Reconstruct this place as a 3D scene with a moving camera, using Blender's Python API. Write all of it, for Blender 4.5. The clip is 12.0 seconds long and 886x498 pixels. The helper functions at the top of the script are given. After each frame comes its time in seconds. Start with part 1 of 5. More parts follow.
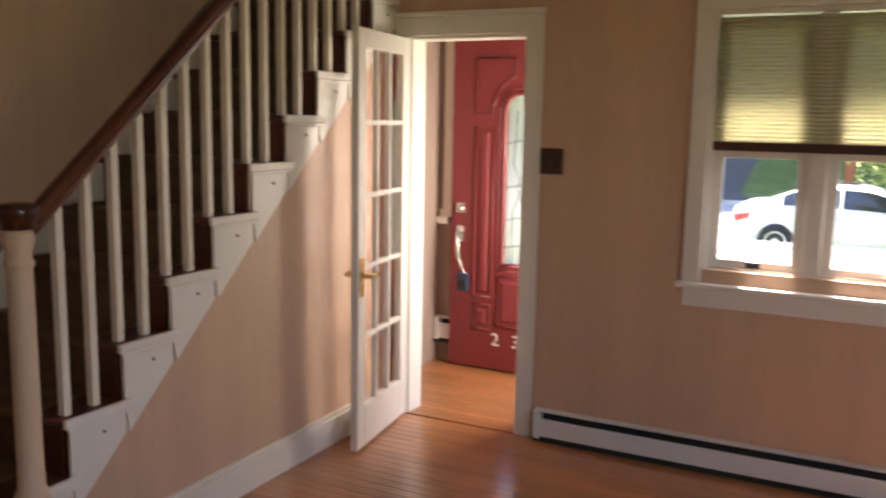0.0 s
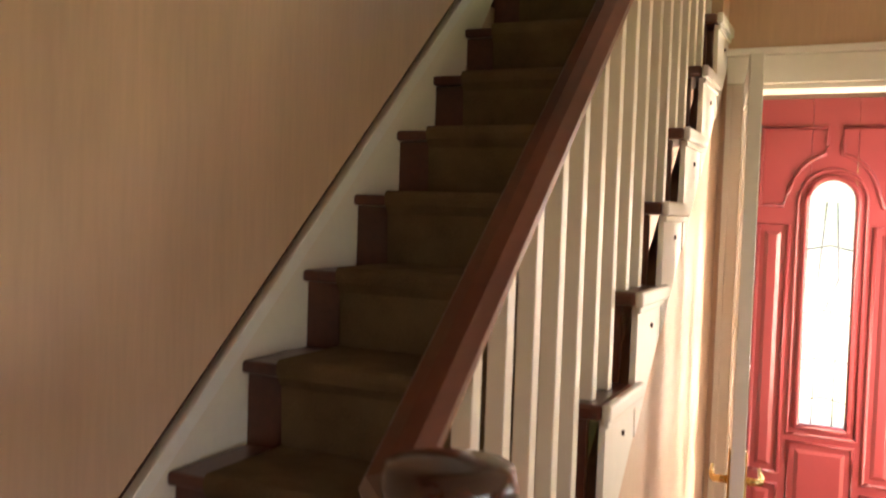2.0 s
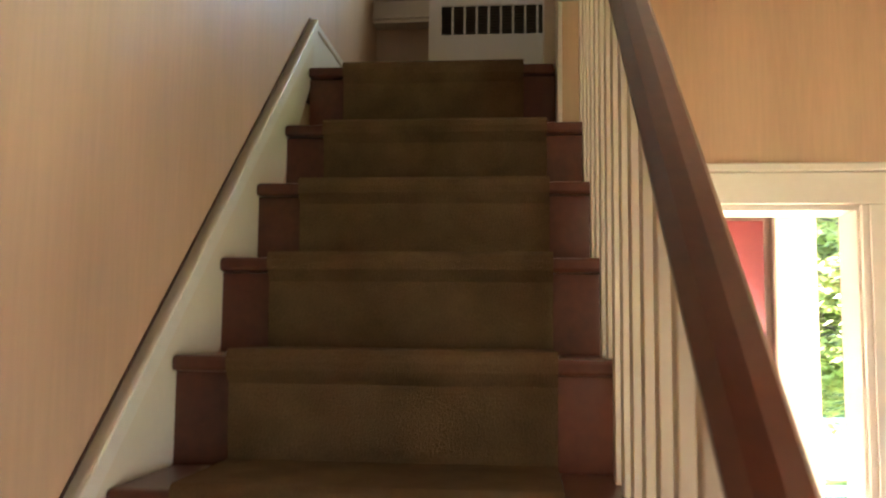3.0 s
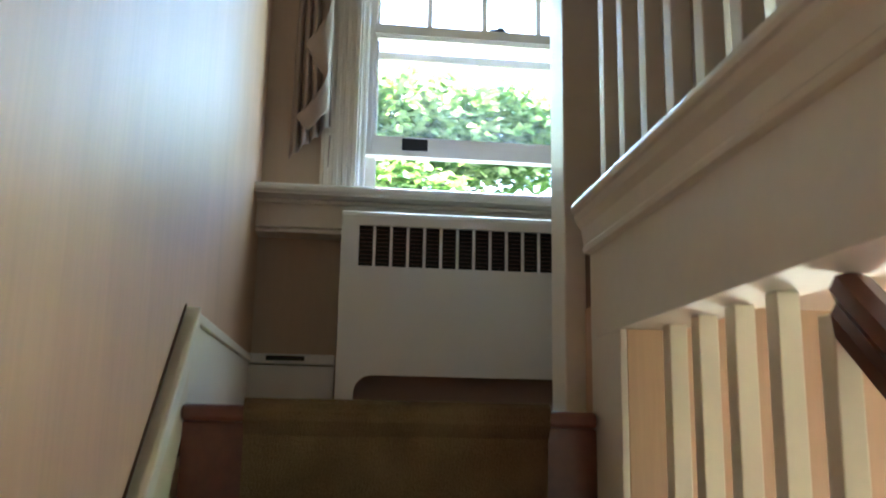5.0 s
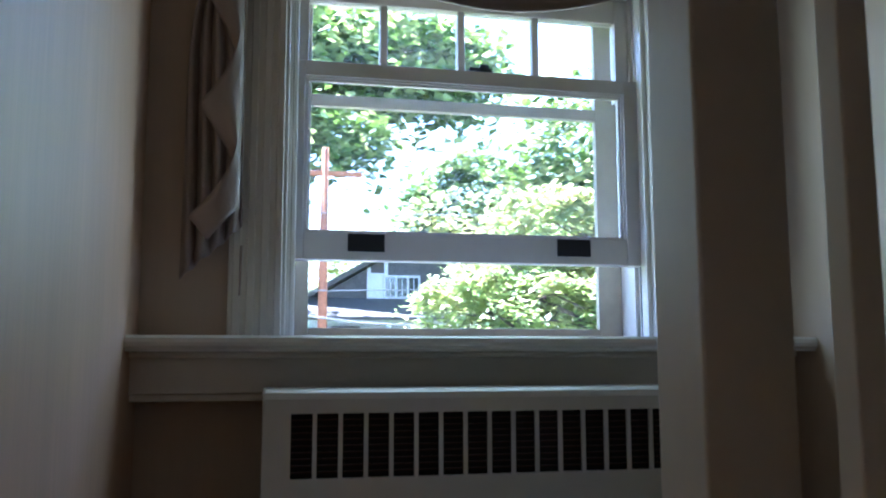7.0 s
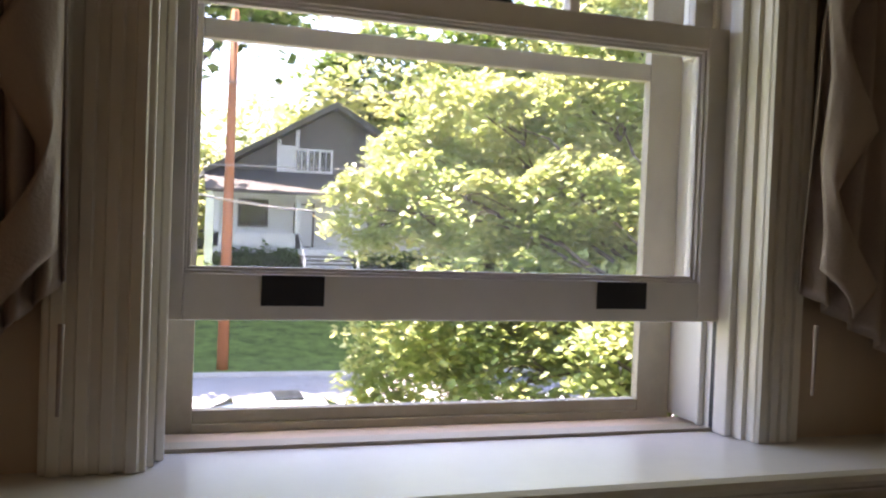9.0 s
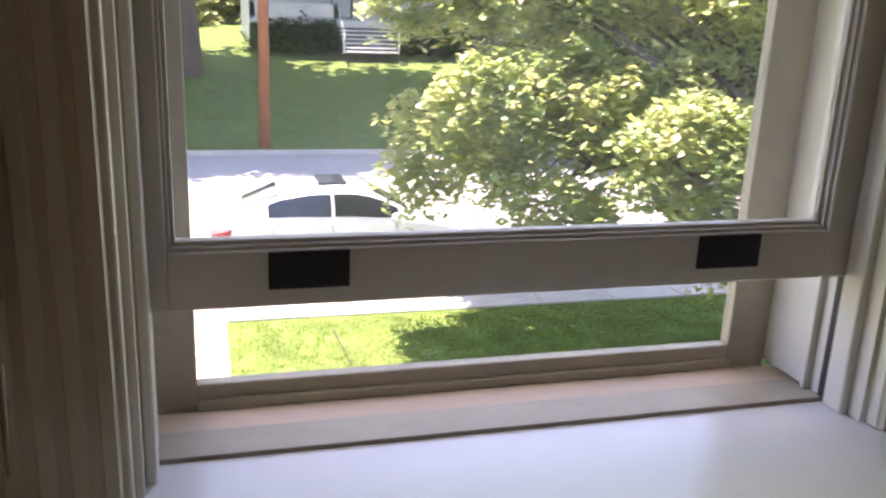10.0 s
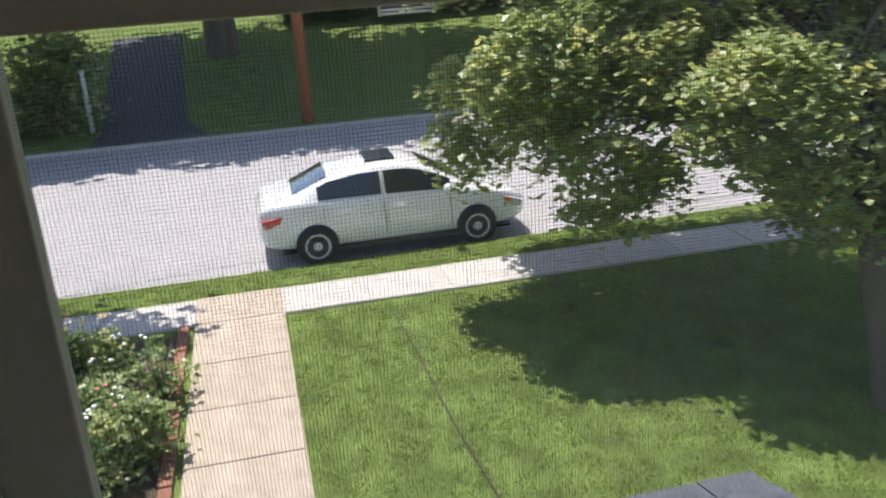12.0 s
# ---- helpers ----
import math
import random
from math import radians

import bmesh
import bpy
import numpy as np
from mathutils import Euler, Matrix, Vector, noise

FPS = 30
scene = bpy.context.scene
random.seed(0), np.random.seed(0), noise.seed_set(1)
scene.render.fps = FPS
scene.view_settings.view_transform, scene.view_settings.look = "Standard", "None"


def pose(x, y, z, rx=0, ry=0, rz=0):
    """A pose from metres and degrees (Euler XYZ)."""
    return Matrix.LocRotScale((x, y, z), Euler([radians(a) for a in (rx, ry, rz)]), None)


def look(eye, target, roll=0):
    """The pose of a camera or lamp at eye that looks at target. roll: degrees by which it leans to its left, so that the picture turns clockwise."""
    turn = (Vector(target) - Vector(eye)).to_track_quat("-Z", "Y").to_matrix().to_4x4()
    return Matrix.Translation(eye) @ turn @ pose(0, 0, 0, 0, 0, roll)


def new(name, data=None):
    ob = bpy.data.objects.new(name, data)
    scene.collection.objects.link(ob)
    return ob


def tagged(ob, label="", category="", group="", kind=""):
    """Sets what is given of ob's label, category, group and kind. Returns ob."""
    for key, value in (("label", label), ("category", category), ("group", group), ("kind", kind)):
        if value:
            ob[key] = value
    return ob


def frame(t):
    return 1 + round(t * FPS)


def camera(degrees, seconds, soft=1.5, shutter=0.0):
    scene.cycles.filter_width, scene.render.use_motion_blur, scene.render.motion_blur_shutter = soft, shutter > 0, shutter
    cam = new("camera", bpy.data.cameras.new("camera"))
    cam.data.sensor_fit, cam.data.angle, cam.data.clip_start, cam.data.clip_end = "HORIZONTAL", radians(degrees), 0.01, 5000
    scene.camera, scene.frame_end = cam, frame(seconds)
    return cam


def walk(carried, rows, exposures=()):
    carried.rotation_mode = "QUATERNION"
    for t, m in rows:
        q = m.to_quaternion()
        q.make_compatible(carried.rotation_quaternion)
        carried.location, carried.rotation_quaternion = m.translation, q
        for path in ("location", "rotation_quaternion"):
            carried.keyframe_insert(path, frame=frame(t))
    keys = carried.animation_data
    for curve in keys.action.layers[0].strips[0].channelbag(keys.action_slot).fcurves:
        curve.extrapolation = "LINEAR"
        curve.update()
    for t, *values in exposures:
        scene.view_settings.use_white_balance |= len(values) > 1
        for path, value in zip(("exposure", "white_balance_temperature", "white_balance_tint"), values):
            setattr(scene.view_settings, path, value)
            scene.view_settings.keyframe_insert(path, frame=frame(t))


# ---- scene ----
cam = camera(54.0, 12.0, soft=2.0, shutter=0.3)
PATH = [
    (0.0, pose(0.339, 1.287, 1.579, 81.43, -1.03, 26.99)),
    (0.4, pose(0.033, 1.539, 1.544, 82.89, -1.53, 34.84)),
    (0.8, pose(-0.342, 1.712, 1.539, 83.70, -1.89, 39.94)),
    (1.2, pose(-0.796, 1.883, 1.530, 84.12, -2.25, 36.74)),
    (1.5, pose(-1.079, 2.027, 1.513, 84.42, -1.86, 33.38)),
    (2.0, pose(-1.536, 2.237, 1.538, 87.55, -1.92, 25.57)),
    (2.5, pose(-1.915, 2.469, 1.563, 92.03, -1.60, 14.16)),
    (4.3, look((-2.443, 3.406, 2.095), (-2.315, 5.37, 2.45), -0.9)),
    (4.5, look((-2.477, 3.454, 2.204), (-2.344, 5.413, 2.581), -0.5)),
    (5.0, look((-2.529, 3.693, 2.364), (-2.308, 5.639, 2.771), 1.1)),
    (5.2, look((-2.538, 3.777, 2.448), (-2.296, 5.721, 2.847), 1.0)),
    (5.5, look((-2.557, 3.899, 2.54), (-2.307, 5.841, 2.948), 0.1)),
    (6.0, look((-2.538, 4.102, 2.716), (-2.193, 6.031, 3.115), -0.2)),
    (6.5, look((-2.541, 4.319, 2.874), (-2.133, 6.247, 3.21), -0.7)),
    (7.0, look((-2.558, 4.496, 3.058), (-2.146, 6.438, 3.302), -0.1)),
    (9.0, pose(-2.490, 5.322, 3.424, 88.70, -2.17, -17.96)),
    (9.5, pose(-2.473, 5.494, 3.488, 81.50, -2.99, -17.80)),
    (10.0, pose(-2.417, 5.644, 3.627, 73.57, -2.29, -15.17)),
    (10.5, pose(-2.301, 5.824, 3.672, 72.12, -0.80, -9.61)),
    (11.0, pose(-2.242, 5.926, 3.739, 70.98, 0.80, -6.92)),
    (11.5, pose(-2.257, 6.080, 3.731, 70.36, 1.21, -7.82)),
    (12.0, pose(-2.304, 6.186, 3.739, 70.55, 3.60, -13.26)),
]
EXPOSURE = [
    (0, 2.6, 6400, 21), (1.0, 2.9, 7000, 23), (2.0, 3.7, 7000, 22), (2.5, 4.27, 6700, 19),
    (4.3, 4.9, 5800, 11), (5.0, 4.78, 5300, 12), (5.5, 4.5, 5100, 13), (6.0, 4.05, 4900, 14),
    (6.5, 3.7, 4700, 15), (7.2, 3.25, 4900, 18), (9.0, 2.8, 6900, 29), (9.5, 2.7, 6900, 29),
    (10.0, 2.5, 6900, 29), (10.5, 2.05, 7000, 28), (11.0, 1.3, 6800, 23), (11.5, 0.85, 6600, 19),
    (12.0, 0.6, 6400, 15),
]
walk(cam, PATH, EXPOSURE)

# ---- measures of the place ----
XW, XS = -2.815, -1.954          # west wall, open side of the stairs
YF, YN, YV = 5.245, 6.504, 6.30  # living room's front wall, front wall of the stair bay, end of the vestibule
G, H, Y1 = 0.233, 0.1973, 2.686  # going, rise, first riser
LAND, UP, CEIL, BEAM = 2.40, 2.782, 2.60, 2.536
GROUND = -0.96
WINDOW = Matrix.Translation((0.2259, -0.3627, -0.3004)) @ Matrix.Scale(1.09, 4)  # sets the stair window and its curtain in the bay wall

# ---- daylight ----
SUN = Vector((-0.10, 0.37, 1.0)).normalized()
world = bpy.data.worlds.new("world")
scene.world = world
world.use_nodes = True
wn = world.node_tree
sky = wn.nodes.new("ShaderNodeTexSky")
sky.sky_type = "NISHITA"
sky.sun_disc = False
sky.sun_elevation = math.asin(SUN.z)
sky.sun_rotation = math.atan2(SUN.x, SUN.y)
wn.links.new(sky.outputs[0], wn.nodes["Background"].inputs[0])
wn.nodes["Background"].inputs[1].default_value = 0.15
sun_data = bpy.data.lights.new("sun", "SUN")
sun_data.energy, sun_data.angle, sun_data.color = 5.0, radians(0.53), (1.0, 0.95, 0.86)
sun = new("sun", sun_data)
sun.matrix_world = look(SUN * 60, (0, 0, 0))


def window_light(name, m, sx, sy, watts, color=(0.95, 0.97, 1.0)):
    d = bpy.data.lights.new(name, "AREA")
    d.shape, d.size, d.size_y, d.energy, d.color = "RECTANGLE", sx, sy, watts, color
    ob = new(name, d)
    ob.matrix_world = m
    return ob


# skylight through the stair window, the front window, the open front door and the side window of the living room
window_light("stair_window_light", look((-2.05, 6.545, 3.6), (-2.05, 5, 3.6)), 0.72, 0.66, 0.42, (0.82, 1.0, 0.76))
window_light("front_window_light", look((0.54, YF + 0.036, 1.2), (0.54, 4, 1.0)), 1.7, 0.5, 0.8)
window_light("front_door_light", look((-1.03, 5.83, 1.15), (-3, 5.3, 0.8)), 0.36, 1.1, 4.5, (1.0, 0.92, 0.74))
window_light("side_window_light", look((3.1, 1.6, 1.5), (0, 1.6, 1.2)), 2.6, 1.4, 2.3, (1.0, 0.94, 0.87))


# ---- materials ----
def material(name, color, rough=0.6, metal=0.0, grain=0.0, scale=8.0, bump=0.0, bscale=60.0, stretch=(1, 1, 1), spec=0.5, coat=0.0, second=None, per_piece=0.0, through_light=0.0, glow=None):
    """A paint, wood, stone or cloth: base colour varied at two scales, with fine relief."""
    mat = bpy.data.materials.new(name)
    mat.use_nodes = True
    nt = mat.node_tree
    b = nt.nodes["Principled BSDF"]
    b.inputs["Roughness"].default_value = rough
    b.inputs["Metallic"].default_value = metal
    b.inputs["Specular IOR Level"].default_value = spec
    b.inputs["Coat Weight"].default_value = coat
    b.inputs["Coat Roughness"].default_value = 0.12
    tc = nt.nodes.new("ShaderNodeTexCoord")
    mp = nt.nodes.new("ShaderNodeMapping")
    mp.inputs["Scale"].default_value = stretch
    nt.links.new(tc.outputs["Object"], mp.inputs[0])
    n1 = nt.nodes.new("ShaderNodeTexNoise")
    n1.inputs["Scale"].default_value = scale
    n1.inputs["Detail"].default_value = 6
    n2 = nt.nodes.new("ShaderNodeTexNoise")
    n2.inputs["Scale"].default_value = bscale
    n2.inputs["Detail"].default_value = 4
    for n in (n1, n2):
        nt.links.new(mp.outputs[0], n.inputs["Vector"])
    mix = nt.nodes.new("ShaderNodeMix")
    mix.data_type = "RGBA"
    c = Vector(color)
    lo = second or tuple(c * (1 - grain))
    hi = tuple(min(1, v * (1 + grain * 0.6)) for v in c)
    mix.inputs["A"].default_value = (*lo, 1)
    mix.inputs["B"].default_value = (*hi, 1)
    ramp = nt.nodes.new("ShaderNodeMapRange")
    ramp.inputs["From Min"].default_value, ramp.inputs["From Max"].default_value = 0.3, 0.7
    add = nt.nodes.new("ShaderNodeMath")
    add.operation = "MULTIPLY_ADD"
    add.inputs[1].default_value = 0.35
    nt.links.new(n2.outputs["Fac"], add.inputs[0])
    sc = nt.nodes.new("ShaderNodeMath")
    sc.operation = "MULTIPLY"
    sc.inputs[1].default_value = 0.65
    nt.links.new(n1.outputs["Fac"], sc.inputs[0])
    nt.links.new(sc.outputs[0], add.inputs[2])
    nt.links.new(add.outputs[0], ramp.inputs["Value"])
    nt.links.new(ramp.outputs[0], mix.inputs["Factor"])
    out = mix.outputs["Result"]
    if per_piece:
        info = nt.nodes.new("ShaderNodeObjectInfo")
        hsv = nt.nodes.new("ShaderNodeHueSaturation")
        mr = nt.nodes.new("ShaderNodeMapRange")
        mr.inputs["To Min"].default_value, mr.inputs["To Max"].default_value = 1 - per_piece, 1 + per_piece
        nt.links.new(info.outputs["Random"], mr.inputs["Value"])
        nt.links.new(mr.outputs[0], hsv.inputs["Value"])
        nt.links.new(out, hsv.inputs["Color"])
        out = hsv.outputs[0]
    nt.links.new(out, b.inputs["Base Color"])
    if through_light:
        tr = nt.nodes.new("ShaderNodeBsdfTranslucent")
        mx = nt.nodes.new("ShaderNodeMixShader")
        mx.inputs[0].default_value = through_light
        tr.inputs["Color"].default_value = (*(glow or color), 1)
        nt.links.new(b.outputs[0], mx.inputs[1])
        nt.links.new(tr.outputs[0], mx.inputs[2])
        nt.links.new(mx.outputs[0], nt.nodes["Material Output"].inputs["Surface"])
    if bump:
        bp = nt.nodes.new("ShaderNodeBump")
        bp.inputs["Strength"].default_value = min(1.0, bump)
        bp.inputs["Distance"].default_value = 0.004
        nt.links.new(n2.outputs["Fac"], bp.inputs["Height"])
        nt.links.new(bp.outputs[0], b.inputs["Normal"])
    return mat


def glass(name, rough=0.0, tint=(1, 1, 1)):
    mat = bpy.data.materials.new(name)
    mat.use_nodes = True
    b = mat.node_tree.nodes["Principled BSDF"]
    b.inputs["Transmission Weight"].default_value = 1
    b.inputs["Roughness"].default_value = rough
    b.inputs["IOR"].default_value = 1.45
    b.inputs["Base Color"].default_value = (*tint, 1)
    return mat


M = {}
# wall: vertical streaks of window light put into the paint, with roller marks
M["wall"] = material("peach_wall_paint", (0.60, 0.393, 0.262), 0.5, grain=0.15, scale=5.0, stretch=(1, 1, 0.08), bump=0.12, bscale=90)
M["upper"] = material("beige_wall_paint", (0.60, 0.47, 0.36), 0.5, grain=0.08, scale=5.0, stretch=(1, 1, 0.08), bump=0.12, bscale=90)
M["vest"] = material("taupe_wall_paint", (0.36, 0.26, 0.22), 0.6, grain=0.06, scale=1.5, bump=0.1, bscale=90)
M["ceil"] = material("ceiling_paint", (0.74, 0.66, 0.58), 0.8, grain=0.03, scale=2, bump=0.15, bscale=120)
M["white"] = material("white_gloss_paint", (0.76, 0.71, 0.63), 0.35, grain=0.05, scale=5, bump=0.08, bscale=40)
M["cream"] = material("cream_paint", (0.74, 0.66, 0.54), 0.4, grain=0.05, scale=5, bump=0.08, bscale=40)
M["sill"] = material("white_sill_paint", (0.78, 0.76, 0.74), 0.25, grain=0.04, scale=6, bump=0.05, bscale=30)
M["enamel"] = material("white_enamel", (0.74, 0.74, 0.73), 0.35, grain=0.02, scale=4, bump=0.03, bscale=30)
M["mahogany"] = material("mahogany_stain", (0.105, 0.027, 0.013), 0.32, grain=0.5, scale=5, stretch=(1, 0.15, 1), bump=0.1, bscale=50, coat=0.2)
M["darkwood"] = material("dark_mahogany_stain", (0.055, 0.016, 0.010), 0.25, grain=0.5, scale=5, bump=0.1, bscale=50, coat=0.5)
# cream newel: its shade and warm wall bounce put into the paint colour
M["newel"] = material("shaded_newel_paint", (0.62, 0.46, 0.32), 0.4, grain=0.08, scale=5, stretch=(1, 1, 0.2), bump=0.08, bscale=40)
M["oak"] = material("oak_floor", (0.48, 0.195, 0.07), 0.3, grain=0.4, scale=7, stretch=(0.12, 1, 1), bump=0.08, bscale=70, coat=0.5, per_piece=0.16)
M["gap"] = material("floor_joint", (0.06, 0.025, 0.012), 0.7)
M["carpet"] = material("olive_carpet", (0.15, 0.098, 0.05), 0.95, grain=0.45, scale=9, bump=1.0, bscale=320, spec=0.1)
M["red"] = material("red_door_paint", (0.21, 0.033, 0.037), 0.33, grain=0.08, scale=4, bump=0.06, bscale=70)
M["brass"] = material("brass", (0.62, 0.42, 0.16), 0.25, metal=1, grain=0.1)
M["nickel"] = material("satin_nickel", (0.72, 0.70, 0.66), 0.25, metal=1, grain=0.05)
M["black"] = material("black_plastic", (0.02, 0.02, 0.025), 0.45, grain=0.2)
M["blue"] = material("blue_black_plastic", (0.03, 0.045, 0.09), 0.4, grain=0.2)
M["brown"] = material("dark_brown_plastic", (0.07, 0.03, 0.02), 0.4, grain=0.2)
# near-black: shade inside slots and openings set as colour; also the screen wires
M["dark"] = material("shade_and_wire_black", (0.02, 0.02, 0.02), 0.8)
M["storm"] = material("tan_storm_frame", (0.42, 0.37, 0.28), 0.5, grain=0.15, scale=12, bump=0.1)
M["satin"] = material("taupe_satin", (0.36, 0.28, 0.24), 0.42, grain=0.12, scale=9, bump=0.25, bscale=220, spec=0.6)
M["shade"] = material("cream_shade_cloth", (0.66, 0.63, 0.46), 0.9, grain=0.04, scale=6, bump=0.1, bscale=150, through_light=0.6)
M["lead"] = material("lead_came", (0.12, 0.12, 0.12), 0.4, metal=0.8)
M["glass"] = glass("window_glass")


def dust_haze_glass(name, veil):
    """Clear glass whose thin uneven film scatters daylight: dustiness and painted-in glare haze."""
    mat = glass(name)
    nt = mat.node_tree
    tc, nz = nt.nodes.new("ShaderNodeTexCoord"), nt.nodes.new("ShaderNodeTexNoise")
    nz.inputs["Scale"].default_value, nz.inputs["Detail"].default_value = 7.0, 5
    mr, tr, mx = nt.nodes.new("ShaderNodeMapRange"), nt.nodes.new("ShaderNodeBsdfTranslucent"), nt.nodes.new("ShaderNodeMixShader")
    mr.inputs["From Min"].default_value, mr.inputs["From Max"].default_value = 0.3, 0.7
    mr.inputs["To Min"].default_value, mr.inputs["To Max"].default_value = veil * 0.6, veil * 1.3
    tr.inputs["Color"].default_value = (0.92, 0.93, 0.9, 1)
    nt.links.new(tc.outputs["Object"], nz.inputs["Vector"])
    nt.links.new(nz.outputs["Fac"], mr.inputs["Value"])
    nt.links.new(mr.outputs[0], mx.inputs[0])
    nt.links.new(nt.nodes["Principled BSDF"].outputs[0], mx.inputs[1])
    nt.links.new(tr.outputs[0], mx.inputs[2])
    nt.links.new(mx.outputs[0], nt.nodes["Material Output"].inputs["Surface"])
    return mat


M["dust_haze"] = dust_haze_glass("dust_haze_window_glass", 0.02)
M["etched"] = glass("bevelled_glass", 0.35, (0.93, 0.97, 0.98))
M["grass"] = material("lawn", (0.125, 0.18, 0.045), 0.9, grain=0.6, scale=2.2, bump=1.0, bscale=38, spec=0.15)
M["blade"] = material("grass_blade", (0.17, 0.245, 0.055), 0.6, grain=0.5, scale=1.3, bscale=9, spec=0.3, through_light=0.35, glow=(0.3, 0.4, 0.06))
M["dryblade"] = material("dry_grass_blade", (0.26, 0.24, 0.09), 0.7, grain=0.3, scale=1.3, bscale=9, spec=0.2, through_light=0.3, glow=(0.4, 0.36, 0.12))
M["concrete"] = material("concrete", (0.50, 0.47, 0.43), 0.85, grain=0.2, scale=2.5, bump=0.4, bscale=60, per_piece=0.05)
M["sandwalk"] = material("sandy_concrete", (0.43, 0.36, 0.28), 0.85, grain=0.3, scale=3.5, bump=0.4, bscale=60, per_piece=0.07)
M["road"] = material("worn_asphalt", (0.34, 0.33, 0.33), 0.85, grain=0.12, scale=1.1, bump=0.5, bscale=80)
M["asphalt"] = material("black_asphalt", (0.045, 0.047, 0.055), 0.85, grain=0.2, scale=2, bump=0.5, bscale=80)
M["carpaint"] = material("white_car_paint", (0.80, 0.80, 0.79), 0.3, grain=0.02, scale=2, coat=1.0)
M["tyre"] = material("tyre_rubber", (0.025, 0.025, 0.025), 0.8, grain=0.2)
M["alloy"] = material("alloy", (0.62, 0.62, 0.63), 0.4, metal=0.4, grain=0.05)
M["carglass"] = material("tinted_car_glass", (0.02, 0.025, 0.03), 0.05, grain=0.1, coat=1.0)
M["tail"] = material("red_lamp_lens", (0.5, 0.02, 0.02), 0.2, grain=0.1, coat=1)
M["amber"] = material("amber_lens", (0.7, 0.25, 0.05), 0.2, grain=0.1, coat=1)
M["leaf"] = material("maple_leaf", (0.27, 0.34, 0.13), 0.4, grain=0.4, scale=0.7, bscale=6, spec=0.5, through_light=0.4, glow=(0.50, 0.58, 0.19))
M["leaf2"] = material("sunlit_leaf", (0.39, 0.42, 0.17), 0.45, grain=0.4, scale=0.7, bscale=6, spec=0.5, through_light=0.42, glow=(0.70, 0.70, 0.26))
M["leaf3"] = material("dark_leaf", (0.07, 0.13, 0.03), 0.55, grain=0.35, scale=0.7, bscale=6, spec=0.3, through_light=0.35, glow=(0.16, 0.26, 0.04))
M["bark"] = material("bark", (0.14, 0.11, 0.085), 0.9, grain=0.4, scale=6, stretch=(1, 1, 0.2), bump=1.0, bscale=30)
M["pole"] = material("brown_pole_wood", (0.32, 0.12, 0.05), 0.85, grain=0.25, scale=5, stretch=(1, 1, 0.1), bump=0.4, bscale=30)
M["siding"] = material("white_siding", (0.72, 0.72, 0.74), 0.6, grain=0.04, scale=2)
M["greyroof"] = material("grey_shingles", (0.085, 0.095, 0.11), 0.9, grain=0.35, scale=14, bump=0.9, bscale=120)
M["roof2"] = material("dark_roof", (0.13, 0.12, 0.115), 0.9, grain=0.3, scale=6, bump=0.8, bscale=60)
M["edging"] = material("red_brown_edging", (0.28, 0.13, 0.08), 0.9, grain=0.3, scale=8, bump=0.5)
M["flower"] = material("white_petals", (0.75, 0.72, 0.70), 0.7, grain=0.1)
M["pink"] = material("pink_petals", (0.62, 0.22, 0.2), 0.7, grain=0.1)
M["yellow"] = material("yellow_petals", (0.75, 0.5, 0.05), 0.7, grain=0.1)
M["soil"] = material("soil", (0.07, 0.05, 0.03), 0.95, grain=0.3, scale=10, bump=1, bscale=60)
M["cable"] = material("grey_cable", (0.25, 0.24, 0.22), 0.6)


